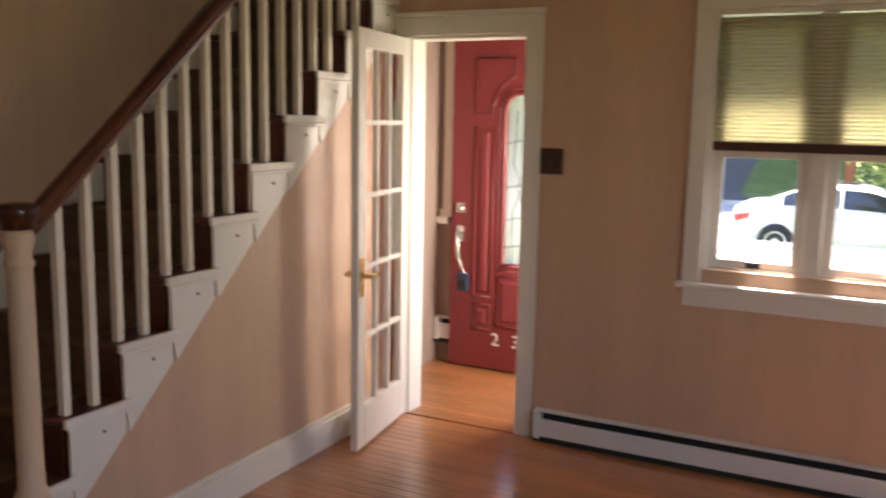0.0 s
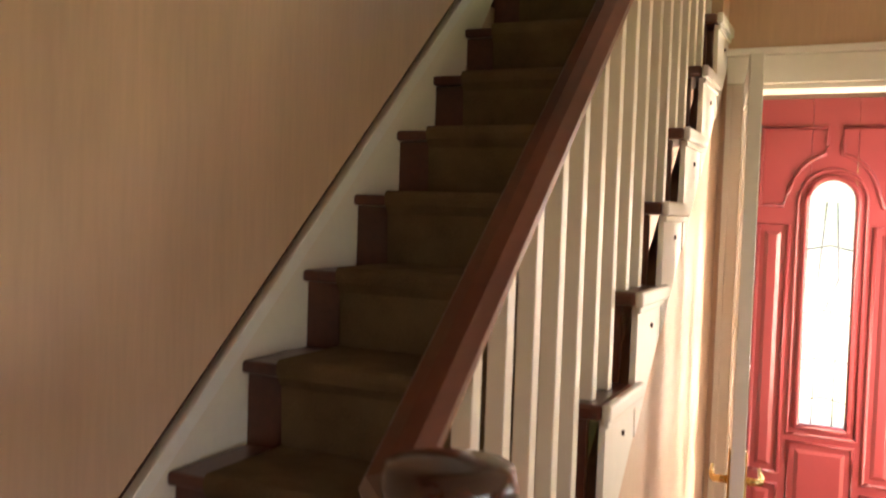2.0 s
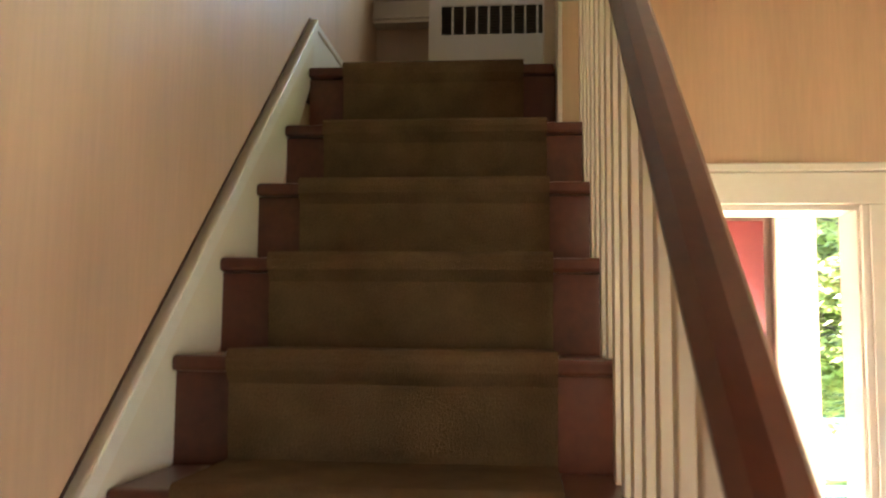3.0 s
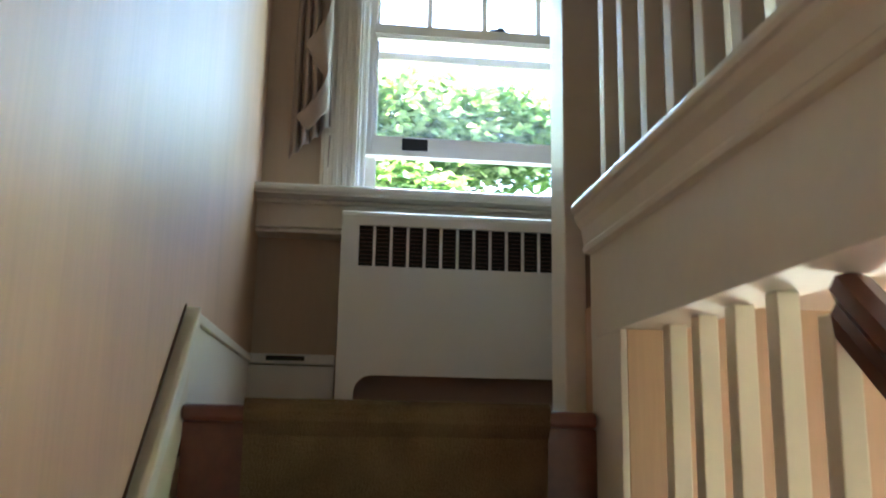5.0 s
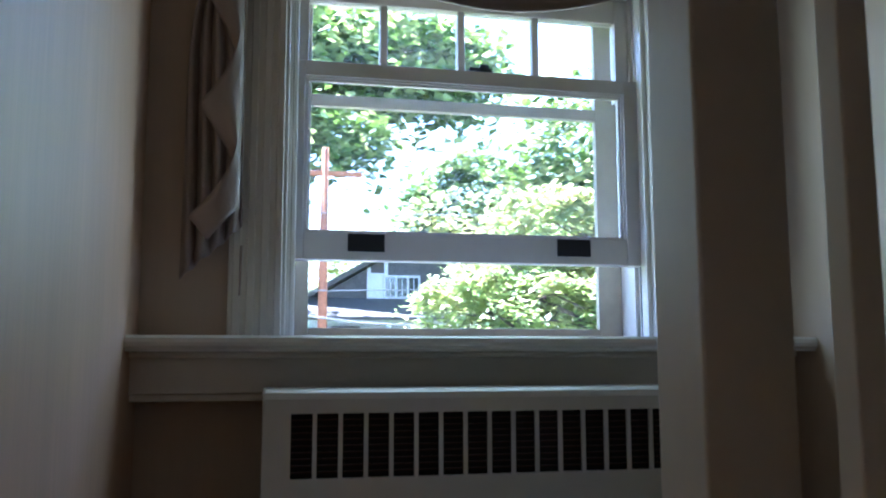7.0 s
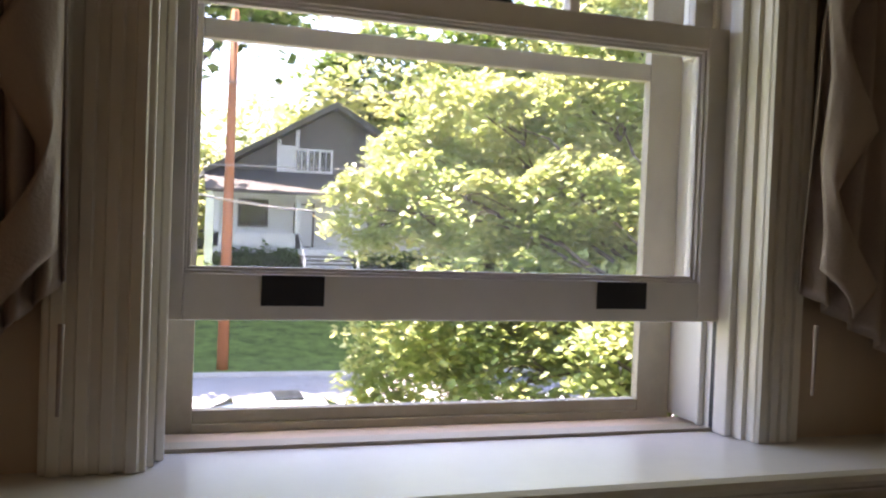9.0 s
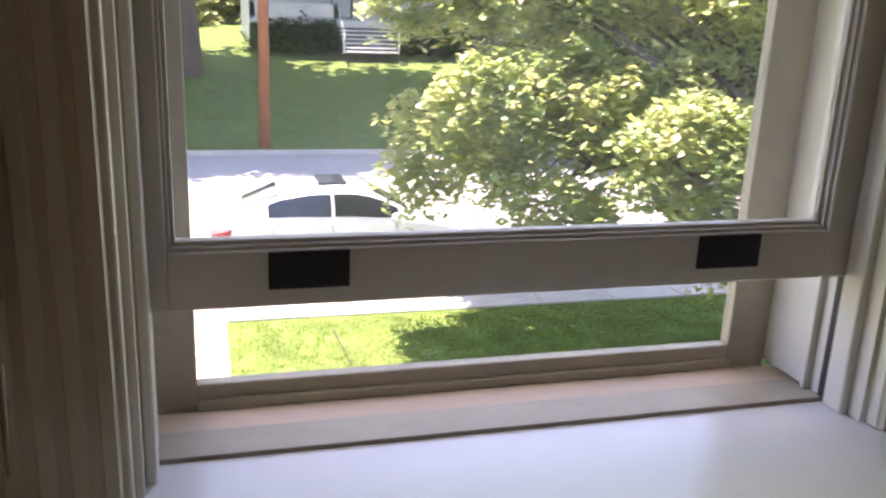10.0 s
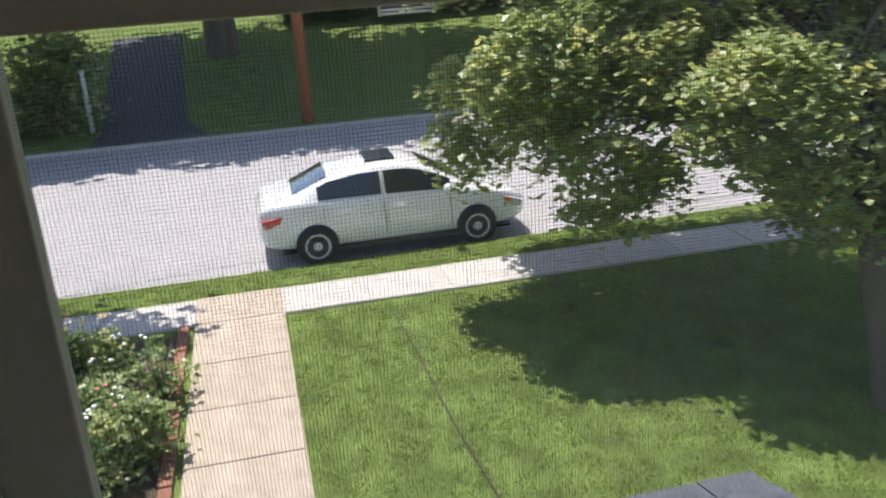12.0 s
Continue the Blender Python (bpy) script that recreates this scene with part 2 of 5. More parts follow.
# ---- mesh building ----
class Build:
    """Collects pieces into one mesh with several materials."""

    def __init__(self):
        self.bm, self.mats = bmesh.new(), []

    def slot(self, mat):
        if mat not in self.mats:
            self.mats.append(mat)
        return self.mats.index(mat)

    def add(self, verts, faces, mat, smooth=False):
        s = self.slot(mat)
        vs = [self.bm.verts.new(v) for v in verts]
        made = []
        for f in faces:
            try:
                fc = self.bm.faces.new([vs[i] for i in f])
            except ValueError:
                continue
            fc.material_index, fc.smooth = s, smooth
            made.append(fc)
        return made

    def box(self, x0, y0, z0, x1, y1, z1, mat, bevel=0.0):
        x0, x1, y0, y1, z0, z1 = min(x0, x1), max(x0, x1), min(y0, y1), max(y0, y1), min(z0, z1), max(z0, z1)
        fs = self.add([(x, y, z) for z in (z0, z1) for y in (y0, y1) for x in (x0, x1)],
                      [(0, 2, 3, 1), (4, 5, 7, 6), (0, 1, 5, 4), (2, 6, 7, 3), (0, 4, 6, 2), (1, 3, 7, 5)], mat)
        if bevel:
            es = {e for f in fs for e in f.edges}
            r = bmesh.ops.bevel(self.bm, geom=list(es), offset=bevel, segments=2, affect="EDGES", profile=0.5)
            for f in r["faces"]:
                f.material_index = self.slot(mat)
        return self

    def prism(self, outline, axis, a, b, mat, smooth=False, bevel=0.0):
        """Extrudes an outline of (u, v) along x, y or z from a to b."""
        put = {"x": lambda u, v, w: (w, u, v), "y": lambda u, v, w: (u, w, v), "z": lambda u, v, w: (u, v, w)}[axis]
        n = len(outline)
        vs = [put(u, v, w) for w in (a, b) for u, v in outline]
        fs = [(i, (i + 1) % n, n + (i + 1) % n, n + i) for i in range(n)] + [tuple(range(n))[::-1], tuple(range(n, 2 * n))]
        made = self.add(vs, fs, mat, smooth)
        if smooth:
            for f in made[-2:]:
                f.smooth = False
        if bevel:
            es = {e for f in made[-2:] for e in f.edges}
            r = bmesh.ops.bevel(self.bm, geom=list(es), offset=bevel, segments=2, affect="EDGES", profile=0.5)
            for f in r["faces"]:
                f.material_index = self.slot(mat)
        return self

    def lathe(self, profile, mat, at=(0, 0, 0), n=20, turn=None, smooth=True):
        """Turns a profile of (radius, height) round z; turn: a rotation matrix."""
        turn = turn or Matrix.Identity(3)
        vs = []
        for r, z in profile:
            for i in range(n):
                a = 2 * math.pi * i / n
                vs.append(Vector(at) + turn @ Vector((r * math.cos(a), r * math.sin(a), z)))
        fs = []
        for k in range(len(profile) - 1):
            for i in range(n):
                j = (i + 1) % n
                fs.append((k * n + i, k * n + j, (k + 1) * n + j, (k + 1) * n + i))
        fs.append(tuple(range(n))[::-1])
        fs.append(tuple(range((len(profile) - 1) * n, len(profile) * n)))
        self.add(vs, fs, mat, smooth)
        return self

    def tube(self, points, r, mat, n=8):
        """A round bar through points; r one radius or one for each point."""
        rs = r if isinstance(r, (list, tuple)) else [r] * len(points)
        ps = [Vector(q) for q in points]
        vs = []
        for i, q in enumerate(ps):
            d = (ps[min(i + 1, len(ps) - 1)] - ps[max(i - 1, 0)]).normalized()
            u = d.cross(Vector((0, 0, 1)) if abs(d.z) < 0.9 else Vector((1, 0, 0))).normalized()
            v = d.cross(u)
            for k in range(n):
                a = 2 * math.pi * k / n
                vs.append(q + (u * math.cos(a) + v * math.sin(a)) * rs[i])
        fs = [(i * n + k, i * n + (k + 1) % n, (i + 1) * n + (k + 1) % n, (i + 1) * n + k) for i in range(len(ps) - 1) for k in range(n)]
        fs += [tuple(range(n))[::-1], tuple(range((len(ps) - 1) * n, len(ps) * n))]
        self.add(vs, fs, mat, True)
        return self

    def grid(self, fn, nu, nv, mat, smooth=True):
        """A sheet fn(u, v) for u, v in 0..1."""
        vs = [fn(i / nu, j / nv) for j in range(nv + 1) for i in range(nu + 1)]
        w = nu + 1
        self.add(vs, [(j * w + i, j * w + i + 1, (j + 1) * w + i + 1, (j + 1) * w + i) for j in range(nv) for i in range(nu)], mat, smooth)
        return self

    def ob(self, name, parent=None, normals=True):
        if normals:
            bmesh.ops.recalc_face_normals(self.bm, faces=self.bm.faces[:])
        me = bpy.data.meshes.new(name)
        self.bm.to_mesh(me)
        self.bm.free()
        for m in self.mats:
            me.materials.append(m)
        o = new(name, me)
        if parent:
            o.parent = parent
        return o


def pieces(b, name, parent, label=""):
    """One object for each connected piece of what was built."""
    bmesh.ops.recalc_face_normals(b.bm, faces=b.bm.faces[:])
    left = set(b.bm.faces)
    made = []
    while left:
        todo, comp = [next(iter(left))], []
        left.discard(todo[0])
        while todo:
            f = todo.pop()
            comp.append(f)
            for e in f.edges:
                for g in e.link_faces:
                    if g in left:
                        left.discard(g)
                        todo.append(g)
        comp.sort(key=lambda f: f.index)
        made.append(comp)
    b.bm.faces.index_update()
    made.sort(key=lambda c: min(f.index for f in c))
    obs = []
    for comp in made:
        vs = sorted({v for f in comp for v in f.verts}, key=lambda v: tuple(v.co))
        ix = {v: i for i, v in enumerate(vs)}
        me = bpy.data.meshes.new(name)
        me.from_pydata([v.co[:] for v in vs], [], [[ix[v] for v in f.verts] for f in comp])
        for m in b.mats:
            me.materials.append(m)
        for p, f in zip(me.polygons, comp):
            p.material_index, p.use_smooth = f.material_index, f.smooth
        o = new(name, me)
        o.parent = parent
        if label:
            o["label"] = label
        obs.append(o)
    b.bm.free()
    return obs


def structure(ob, label, category):
    return tagged(ob, label, category, kind="structure")


def thing(name, label, category, group="", at=(0, 0, 0)):
    e = new(name)
    e.location = at
    return tagged(e, label, category, group)


def wall_y(name, y0, y1, x0, x1, z0, z1, holes, mat, label):
    """A wall across y with rectangular holes (x0, z0, x1, z1), built of butted blocks."""
    b = Build()
    xs = sorted({x0, x1, *[h[0] for h in holes], *[h[2] for h in holes]})
    for a, c in zip(xs, xs[1:]):
        cuts = sorted((h[1], h[3]) for h in holes if h[0] <= a + 1e-6 and h[2] >= c - 1e-6)
        z = z0
        for h0, h1 in cuts:
            if h0 > z:
                b.box(a, y0, z, c, y1, h0, mat)
            z = h1
        if z < z1:
            b.box(a, y0, z, c, y1, z1, mat)
    bmesh.ops.remove_doubles(b.bm, verts=b.bm.verts[:], dist=1e-5)
    return structure(b.ob(name), label, "wall")


# ---- walls, floors, ceilings ----
b = Build().box(XW - 0.15, -2.0, -0.3, XW, YN, 5.1, M["wall"])
structure(b.ob("wall_west"), "peach painted plaster wall along the stairs", "wall")
wall_y("wall_front", YF, YF + 0.14, -2.06, 3.3, 0, CEIL, [(-1.87, 0, -1.225, 1.985), (-0.37, 0.93, 1.46, 2.06)], M["wall"], "peach painted front wall with doorway and window")
wall_y("wall_bay", YN, YN + 0.2, XW - 0.15, -1.05, -1.3, 5.1, [(-2.5056, 3.095, -1.5726, 4.038), (-1.98, 0.62, -1.34, 1.85)], M["upper"], "beige painted wall with the stair window")
wall_y("wall_back", -2.15, -2.0, XW - 0.15, 3.3, -0.3, 5.1, [], M["wall"], "peach painted back wall")
b = Build()
b.box(3.3, -2.0, -0.3, 3.45, YF + 0.14, 0.8, M["wall"]).box(3.3, -2.0, 2.2, 3.45, YF + 0.14, CEIL + 0.2, M["wall"])
b.box(3.3, -2.0, 0.8, 3.45, 0.2, 2.2, M["wall"]).box(3.3, 3.0, 0.8, 3.45, YF + 0.14, 2.2, M["wall"])
structure(b.ob("wall_east"), "peach painted side wall with a window opening", "wall")
# vestibule's east wall with the front door's opening
b = Build()
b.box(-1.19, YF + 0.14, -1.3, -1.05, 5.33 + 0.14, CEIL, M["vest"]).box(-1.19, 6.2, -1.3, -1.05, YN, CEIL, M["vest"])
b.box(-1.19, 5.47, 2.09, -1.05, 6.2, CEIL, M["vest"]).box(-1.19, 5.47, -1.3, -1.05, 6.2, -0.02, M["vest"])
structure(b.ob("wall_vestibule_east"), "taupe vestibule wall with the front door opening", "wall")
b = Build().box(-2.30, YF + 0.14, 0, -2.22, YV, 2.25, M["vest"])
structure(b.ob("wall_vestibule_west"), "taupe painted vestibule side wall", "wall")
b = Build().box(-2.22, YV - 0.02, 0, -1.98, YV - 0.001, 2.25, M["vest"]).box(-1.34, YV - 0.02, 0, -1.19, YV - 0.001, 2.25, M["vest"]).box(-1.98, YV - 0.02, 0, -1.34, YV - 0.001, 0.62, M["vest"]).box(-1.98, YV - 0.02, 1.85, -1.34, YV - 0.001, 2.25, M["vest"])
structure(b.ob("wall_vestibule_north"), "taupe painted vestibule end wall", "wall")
b = Build().box(-2.3, YF + 0.14, 2.25, -1.19, YV - 0.021, 2.3, M["ceil"])
structure(b.ob("ceiling_vestibule"), "pale vestibule ceiling", "ceiling")
b = Build().box(-2.22, YF, -0.3, -1.19, YV - 0.021, -0.012, M["gap"]).box(XW, -2.0, -0.3, 3.3, YF, -0.012, M["gap"])
floor = structure(b.ob("floor"), "polished orange oak strip floor", "floor")
# living ceiling and upper hall floor, with the stairwell left open
b = Build()
b.box(-2.05, -2.0, CEIL, 3.3, YF, UP - 0.021, M["ceil"]).box(XW, -2.0, CEIL, -2.05, 1.6, UP - 0.02, M["ceil"])
structure(b.ob("ceiling_living"), "pale living room ceiling under the hall", "ceiling")
b = Build().box(XW, -2.0, 4.95, 2.2, YN, 5.1, M["ceil"])
structure(b.ob("ceiling_hall"), "pale upstairs hall ceiling", "ceiling")
b = Build()
b.box(XW, YF + 0.02, LAND - 0.09, -2.061, YF + 0.141, LAND - 0.012, M["gap"]).box(XW, YF + 0.1411, LAND - 0.09, -1.05, YN, LAND - 0.012, M["gap"])
b.box(-1.985, YF + 0.142, LAND - 0.05, -1.05, YF + 0.38, UP - 0.16, M["mahogany"], 0.01)
b.box(-2.058, YF + 0.001, CEIL + 0.001, -1.051, YF + 0.139, UP, M["mahogany"])
b.box(XW, YF + 0.03, LAND - 0.0115, -2.061, YF + 0.141, LAND, M["oak"]).box(XW, YF + 0.1411, LAND - 0.0115, -1.986, YN, LAND, M["oak"])
structure(b.ob("floor_landing"), "stained wood stair landing with a step up", "floor")
b = Build().box(-2.055, -2.0, UP - 0.02, 2.2, YF, UP, M["oak"]).box(XW, -2.0, UP - 0.02, -2.055, 1.6, UP, M["oak"])
structure(b.ob("floor_hall"), "oak floor of the upstairs hall", "floor")
b = Build().box(-1.05, YF + 0.14, CEIL, -0.9, YN, 5.1, M["upper"]).box(2.05, -2.0, UP, 2.2, YF, 4.95, M["upper"])
b.box(-1.28, YF + 0.141, LAND - 0.08, -1.051, YN - 0.001, 4.949, M["upper"]).box(-1.05, YF, UP, 2.2, YF + 0.14, 4.95, M["upper"])
structure(b.ob("wall_hall"), "beige painted walls of the upstairs hall", "wall")


# unseen eave, added to keep the sun off the stair window and stool
b = Build().box(XW - 0.4, YN + 0.2, 5.0, -0.6, YN + 0.95, 5.12, M["white"], 0.01)
structure(b.ob("trim_eave"), "unseen white boxed eave added over the stair bay as a sun block", "trim")


# ---- stairs ----
def stairs():
    st = thing("staircase", "mahogany stained staircase with an olive carpet runner", "stairs")
    for n in range(1, 13):
        y, z = Y1 + (n - 1) * G, n * H if n < 12 else LAND
        x1 = XS if n < 12 else -2.072
        tr = Build().box(XW + 0.02, y - 0.025, z - 0.03, x1, y + G - 0.002, z, M["mahogany"], 0.008)
        tr.box(XW + 0.02, y + 0.003, z - H - 0.02, x1 - 0.035 if n < 12 else x1 + 0.015, y + 0.022, z - 0.031, M["mahogany"])
        tr.ob("step", st)
        ru = Build()
        t = 0.012
        prof = [(y + G, z + t), (y - 0.025, z + t), (y - 0.034, z + 0.004), (y - 0.036, z - 0.01), (y - 0.032, z - 0.026), (y - 0.014, z - 0.05), (y - 0.008, z - H + 0.005),
                (y + 0.002, z - H + 0.005), (y + 0.001, z - 0.05), (y - 0.026, z - 0.031), (y - 0.026, z - 0.012), (y - 0.02, z + 0.002), (y + G, z + 0.002)]
        ru.prism(prof, "x", -2.69, -2.10 if n < 12 else -2.16, M["carpet"])
        tagged(ru.ob("carpet_runner", st), "olive brown carpet runner")
    # wall below the open side
    b = Build()
    b.prism([(Y1 + 0.06, 0), (5.24, 0), (5.24, 2.12), (4.85, 1.79), (Y1 + 0.06, 0.012)], "x", XS - 0.06, XS - 0.012, M["wall"])
    tagged(b.ob("spandrel", st), "peach painted spandrel wall")
    # white cut string: brackets under each tread end
    for n in range(1, 12):
        y, z = Y1 + (n - 1) * G, n * H
        b = Build()
        b.prism([(y + 0.004, z - 0.031), (y + 0.004, z - H), (y + 0.004 + 0.02, z - H - 0.12), (y + G + 0.004, z - 0.12), (y + G + 0.004, z - 0.031)], "x", XS - 0.012, XS + 0.002, M["white"], bevel=0.002)
        b.box(XS - 0.001, y - 0.022, z - 0.032, XS + 0.018, y + G + 0.03, z + 0.002, M["white"], 0.006)
        b.box(XS + 0.002, y - 0.005, z - 0.047, XS + 0.01, y + G + 0.015, z - 0.033, M["white"], 0.003)
        b.lathe([(0.006, 0), (0.006, 0.004)], M["brown"], (XS + 0.002, y + 0.14, z - 0.085), 8, Matrix.Rotation(radians(90), 3, "Y"))
        b.ob("bracket", st)
    b = Build().prism([(5.107, 2.0), (5.24, 2.12), (5.24, BEAM), (5.107, BEAM)], "x", -2.054, XS, M["wall"])
    b.box(-2.067, 5.107, 2.172, -2.0545, 5.275, BEAM - 0.0005, M["white"], 0.002)
    tagged(b.ob("end_panel", st), "white panelled wall end beside the top step")
    b = Build().box(XS - 0.011, 3.35, 0.0, XS + 0.012, 5.22, 0.135, M["white"], 0.004).box(XS - 0.011, 3.35, 0.136, XS + 0.006, 5.22, 0.155, M["white"], 0.004)
    b.ob("baseboard", st)
    # wall-side skirt
    b = Build()
    s = H / G
    za = lambda y: LAND + 0.128 + (y - (Y1 + 11 * G)) * (s + 0.045)
    # cream on the face, darker than the cap, puts its shade into colour
    b.prism([(2.4, 0), (2.4, za(2.4)), (5.28, za(5.28)), (5.28, LAND - 0.02), (4.9, LAND - 0.5), (2.75, 0)], "x", XW + 0.001, XW + 0.02, M["cream"])
    b.prism([(2.4, za(2.4)), (5.3, za(5.3)), (5.3, za(5.3) - 0.05), (2.4, za(2.4) - 0.05)], "x", XW + 0.001, XW + 0.03, M["white"], bevel=0.003)
    b.prism([(2.4, za(2.4)), (5.3, za(5.3)), (5.3, za(5.3) + 0.005), (2.4, za(2.4) + 0.005)], "x", XW + 0.0005, XW + 0.004, M["brown"])
    b.ob("skirt", st)
    return st


stairs()


def lower_balustrade():
    bl = thing("stair_balustrade", "dark handrail on white square balusters and a turned newel", "balustrade")
    rail = lambda y: 1.235 + (y - 3.05) * 0.855
    y = 3.06
    while y < 5.08:
        step = int((y - 0.02 - Y1) / G) + 1
        z0 = step * H
        z1 = min(rail(y) - 0.045, BEAM)
        Build().box(-2.012, y - 0.015, z0, -1.982, y + 0.015, z1, M["cream"], 0.002).ob("baluster", bl)
        y += G / 2
    b = Build()
    prof = [(-0.03, -0.055), (0.03, -0.055), (0.034, -0.03), (0.026, -0.018), (0.034, -0.004), (0.024, 0.012), (0, 0.018), (-0.024, 0.012), (-0.034, -0.004), (-0.026, -0.018), (-0.034, -0.03)]
    ys = [2.96, 3.05, 4.555]
    vs = []
    for yy in ys:
        zz = rail(yy) if yy > 3.0 else rail(3.05) - 0.0
        vs += [(-1.988 + (0.08 if yy < 3 else 0) + u * 0.85, yy, zz + v) for u, v in prof]
    k = len(prof)
    b.add(vs, [(a * k + i, a * k + (i + 1) % k, (a + 1) * k + (i + 1) % k, (a + 1) * k + i) for a in range(2) for i in range(k)] + [tuple(range(k))[::-1], tuple(range(2 * k, 3 * k))], M["mahogany"])
    tagged(b.ob("handrail", bl), "glossy mahogany handrail")
    nx, ny = -1.852, 2.93
    b = Build().box(nx - 0.055, ny - 0.055, 0, nx + 0.055, ny + 0.055, 0.42, M["newel"], 0.006)
    b.lathe([(0.05, 0.42), (0.052, 0.44), (0.04, 0.47), (0.038, 0.55), (0.037, 0.9), (0.036, 1.122), (0.036, 1.132), (0.041, 1.140), (0.041, 1.150), (0.035, 1.160), (0.035, 1.182), (0.043, 1.202), (0.044, 1.227), (0.036, 1.247)], M["newel"], (nx, ny, 0), 24)
    b.ob("newel", bl)
    b = Build().lathe([(0.045, 1.244), (0.052, 1.248), (0.052, 1.272), (0.058, 1.278), (0.062, 1.297), (0.058, 1.314), (0.04, 1.319), (0.0, 1.322)], M["darkwood"], (nx, ny, 0), 24)
    tagged(b.ob("newel_cap", bl), "mahogany newel cap")


lower_balustrade()


def upper_balustrade():
    bl = thing("hall_balustrade", "white painted balusters on a moulded hall fascia", "balustrade")
    b = Build().box(-2.067, 1.6, BEAM, -2.056, 5.275, UP + 0.001, M["white"]).box(-2.0555, 1.6, BEAM + 0.001, -1.955, 5.24, CEIL - 0.001, M["white"], 0.004)
    b.box(-2.106, 1.6, UP - 0.012, -2.02, 5.275, UP + 0.012, M["white"], 0.01)
    # cove under the cap, frieze and a small bed mould
    b.prism([(-2.0675, UP - 0.0125), (-2.098, UP - 0.0125), (-2.094, UP - 0.026), (-2.084, UP - 0.04), (-2.079, UP - 0.07), (-2.082, UP - 0.075), (-2.08, UP - 0.084), (-2.0675, UP - 0.087)], "y", 1.6, 5.275, M["white"])
    b.ob("fascia", bl)
    y = 5.14
    while y > 1.7:
        Build().box(-2.08, y - 0.015, UP + 0.012, -2.05, y + 0.015, UP + 0.83, M["white"], 0.002).ob("baluster", bl)
        y -= 0.107
    b = Build().box(-2.095, 1.6, UP + 0.83, -2.035, 5.34, UP + 0.88, M["mahogany"], 0.012)
    b.ob("handrail", bl)
    b = Build().box(-2.10, 5.34, LAND - 0.02, -1.99, 5.45, 4.95, M["white"], 0.004)
    b.ob("post", bl)


upper_balustrade()


# ---- living room: doorway, french door, window, heater ----
def door_casing():
    b = Build()
    for x0, x1 in ((-1.95, -1.862), (-1.233, -1.145)):
        b.box(x0, YF - 0.018, 0, x1, YF - 0.001, 1.985, M["white"], 0.003)
        b.box(x0 + 0.02, YF - 0.024, 0, x1 - 0.02, YF - 0.017, 1.985, M["white"], 0.003)
    b.box(-1.95, YF - 0.02, 1.986, -1.145, YF - 0.001, 2.075, M["white"], 0.003)
    b.box(-1.955, YF - 0.034, 2.076, -1.14, YF - 0.001, 2.1, M["white"], 0.005)
    b.box(-1.87, YF, 0, -1.855, YF + 0.139, 1.985, M["white"]).box(-1.24, YF, 0, -1.225, YF + 0.139, 1.985, M["white"]).box(-1.855, YF, 1.97, -1.24, YF + 0.139, 1.985, M["white"])
    return structure(b.ob("trim_doorway"), "white painted moulded doorway casing", "trim")


door_casing()


def french_door():
    W, Ht = 0.62, 1.96
    d = thing("french_door", "open white french door with five rows of glass panes", "door", at=(-1.895, YF - 0.03, 0.012))
    b = Build()
    st, bot, top = 0.085, 0.2, 0.085
    t = 0.036
    b.box(0, 0, 0, t, -st, Ht, M["white"], 0.003).box(0, -W + st, 0, t, -W, Ht, M["white"], 0.003)
    b.box(0, -st, 0, t, -W + st, bot, M["white"], 0.002).box(0, -st, Ht - top, t, -W + st, Ht, M["white"], 0.002)
    rows, cols = 5, 3
    h = (Ht - bot - top) / rows
    w = (W - 2 * st) / cols
    for i in range(1, rows):
        b.box(0.004, -st, bot + i * h - 0.011, t - 0.004, -W + st, bot + i * h + 0.011, M["white"], 0.003)
    for j in range(1, cols):
        b.box(0.003, -st - j * w - 0.011, bot, t - 0.003, -st - j * w + 0.011, Ht - top, M["white"], 0.003)
    b.ob("frame", d)
    for i in range(rows):
        for j in range(cols):
            p = Build().box(0.015, -st - j * w - 0.012, bot + i * h + 0.012, 0.019, -st - (j + 1) * w + 0.012, bot + (i + 1) * h - 0.012, M["glass"]).ob("pane", d)
            p.visible_shadow = False
    z = 0.84
    for s, x in ((1, t), (-1, 0)):
        b = Build()
        b.box(x, -W + 0.018, z - 0.1, x + s * 0.006, -W + 0.058, z + 0.08, M["brass"], 0.002)
        b.lathe([(0.012, 0), (0.01, 0.045)], M["brass"], (x, -W + 0.038, z), 12, Matrix.Rotation(radians(90 * s), 3, "Y"))
        b.tube([(x + s * 0.042, -W + 0.038, z), (x + s * 0.046, -W + 0.08, z + 0.004), (x + s * 0.046, -W + 0.12, z - 0.004), (x + s * 0.044, -W + 0.145, z + 0.006)], [0.009, 0.008, 0.007, 0.006], M["brass"])
        tagged(b.ob("lever_handle", d), "brass lever handle")
    d.matrix_basis = pose(-1.895, YF - 0.03, 0.012, 0, 0, 8)
    return d


french_door()


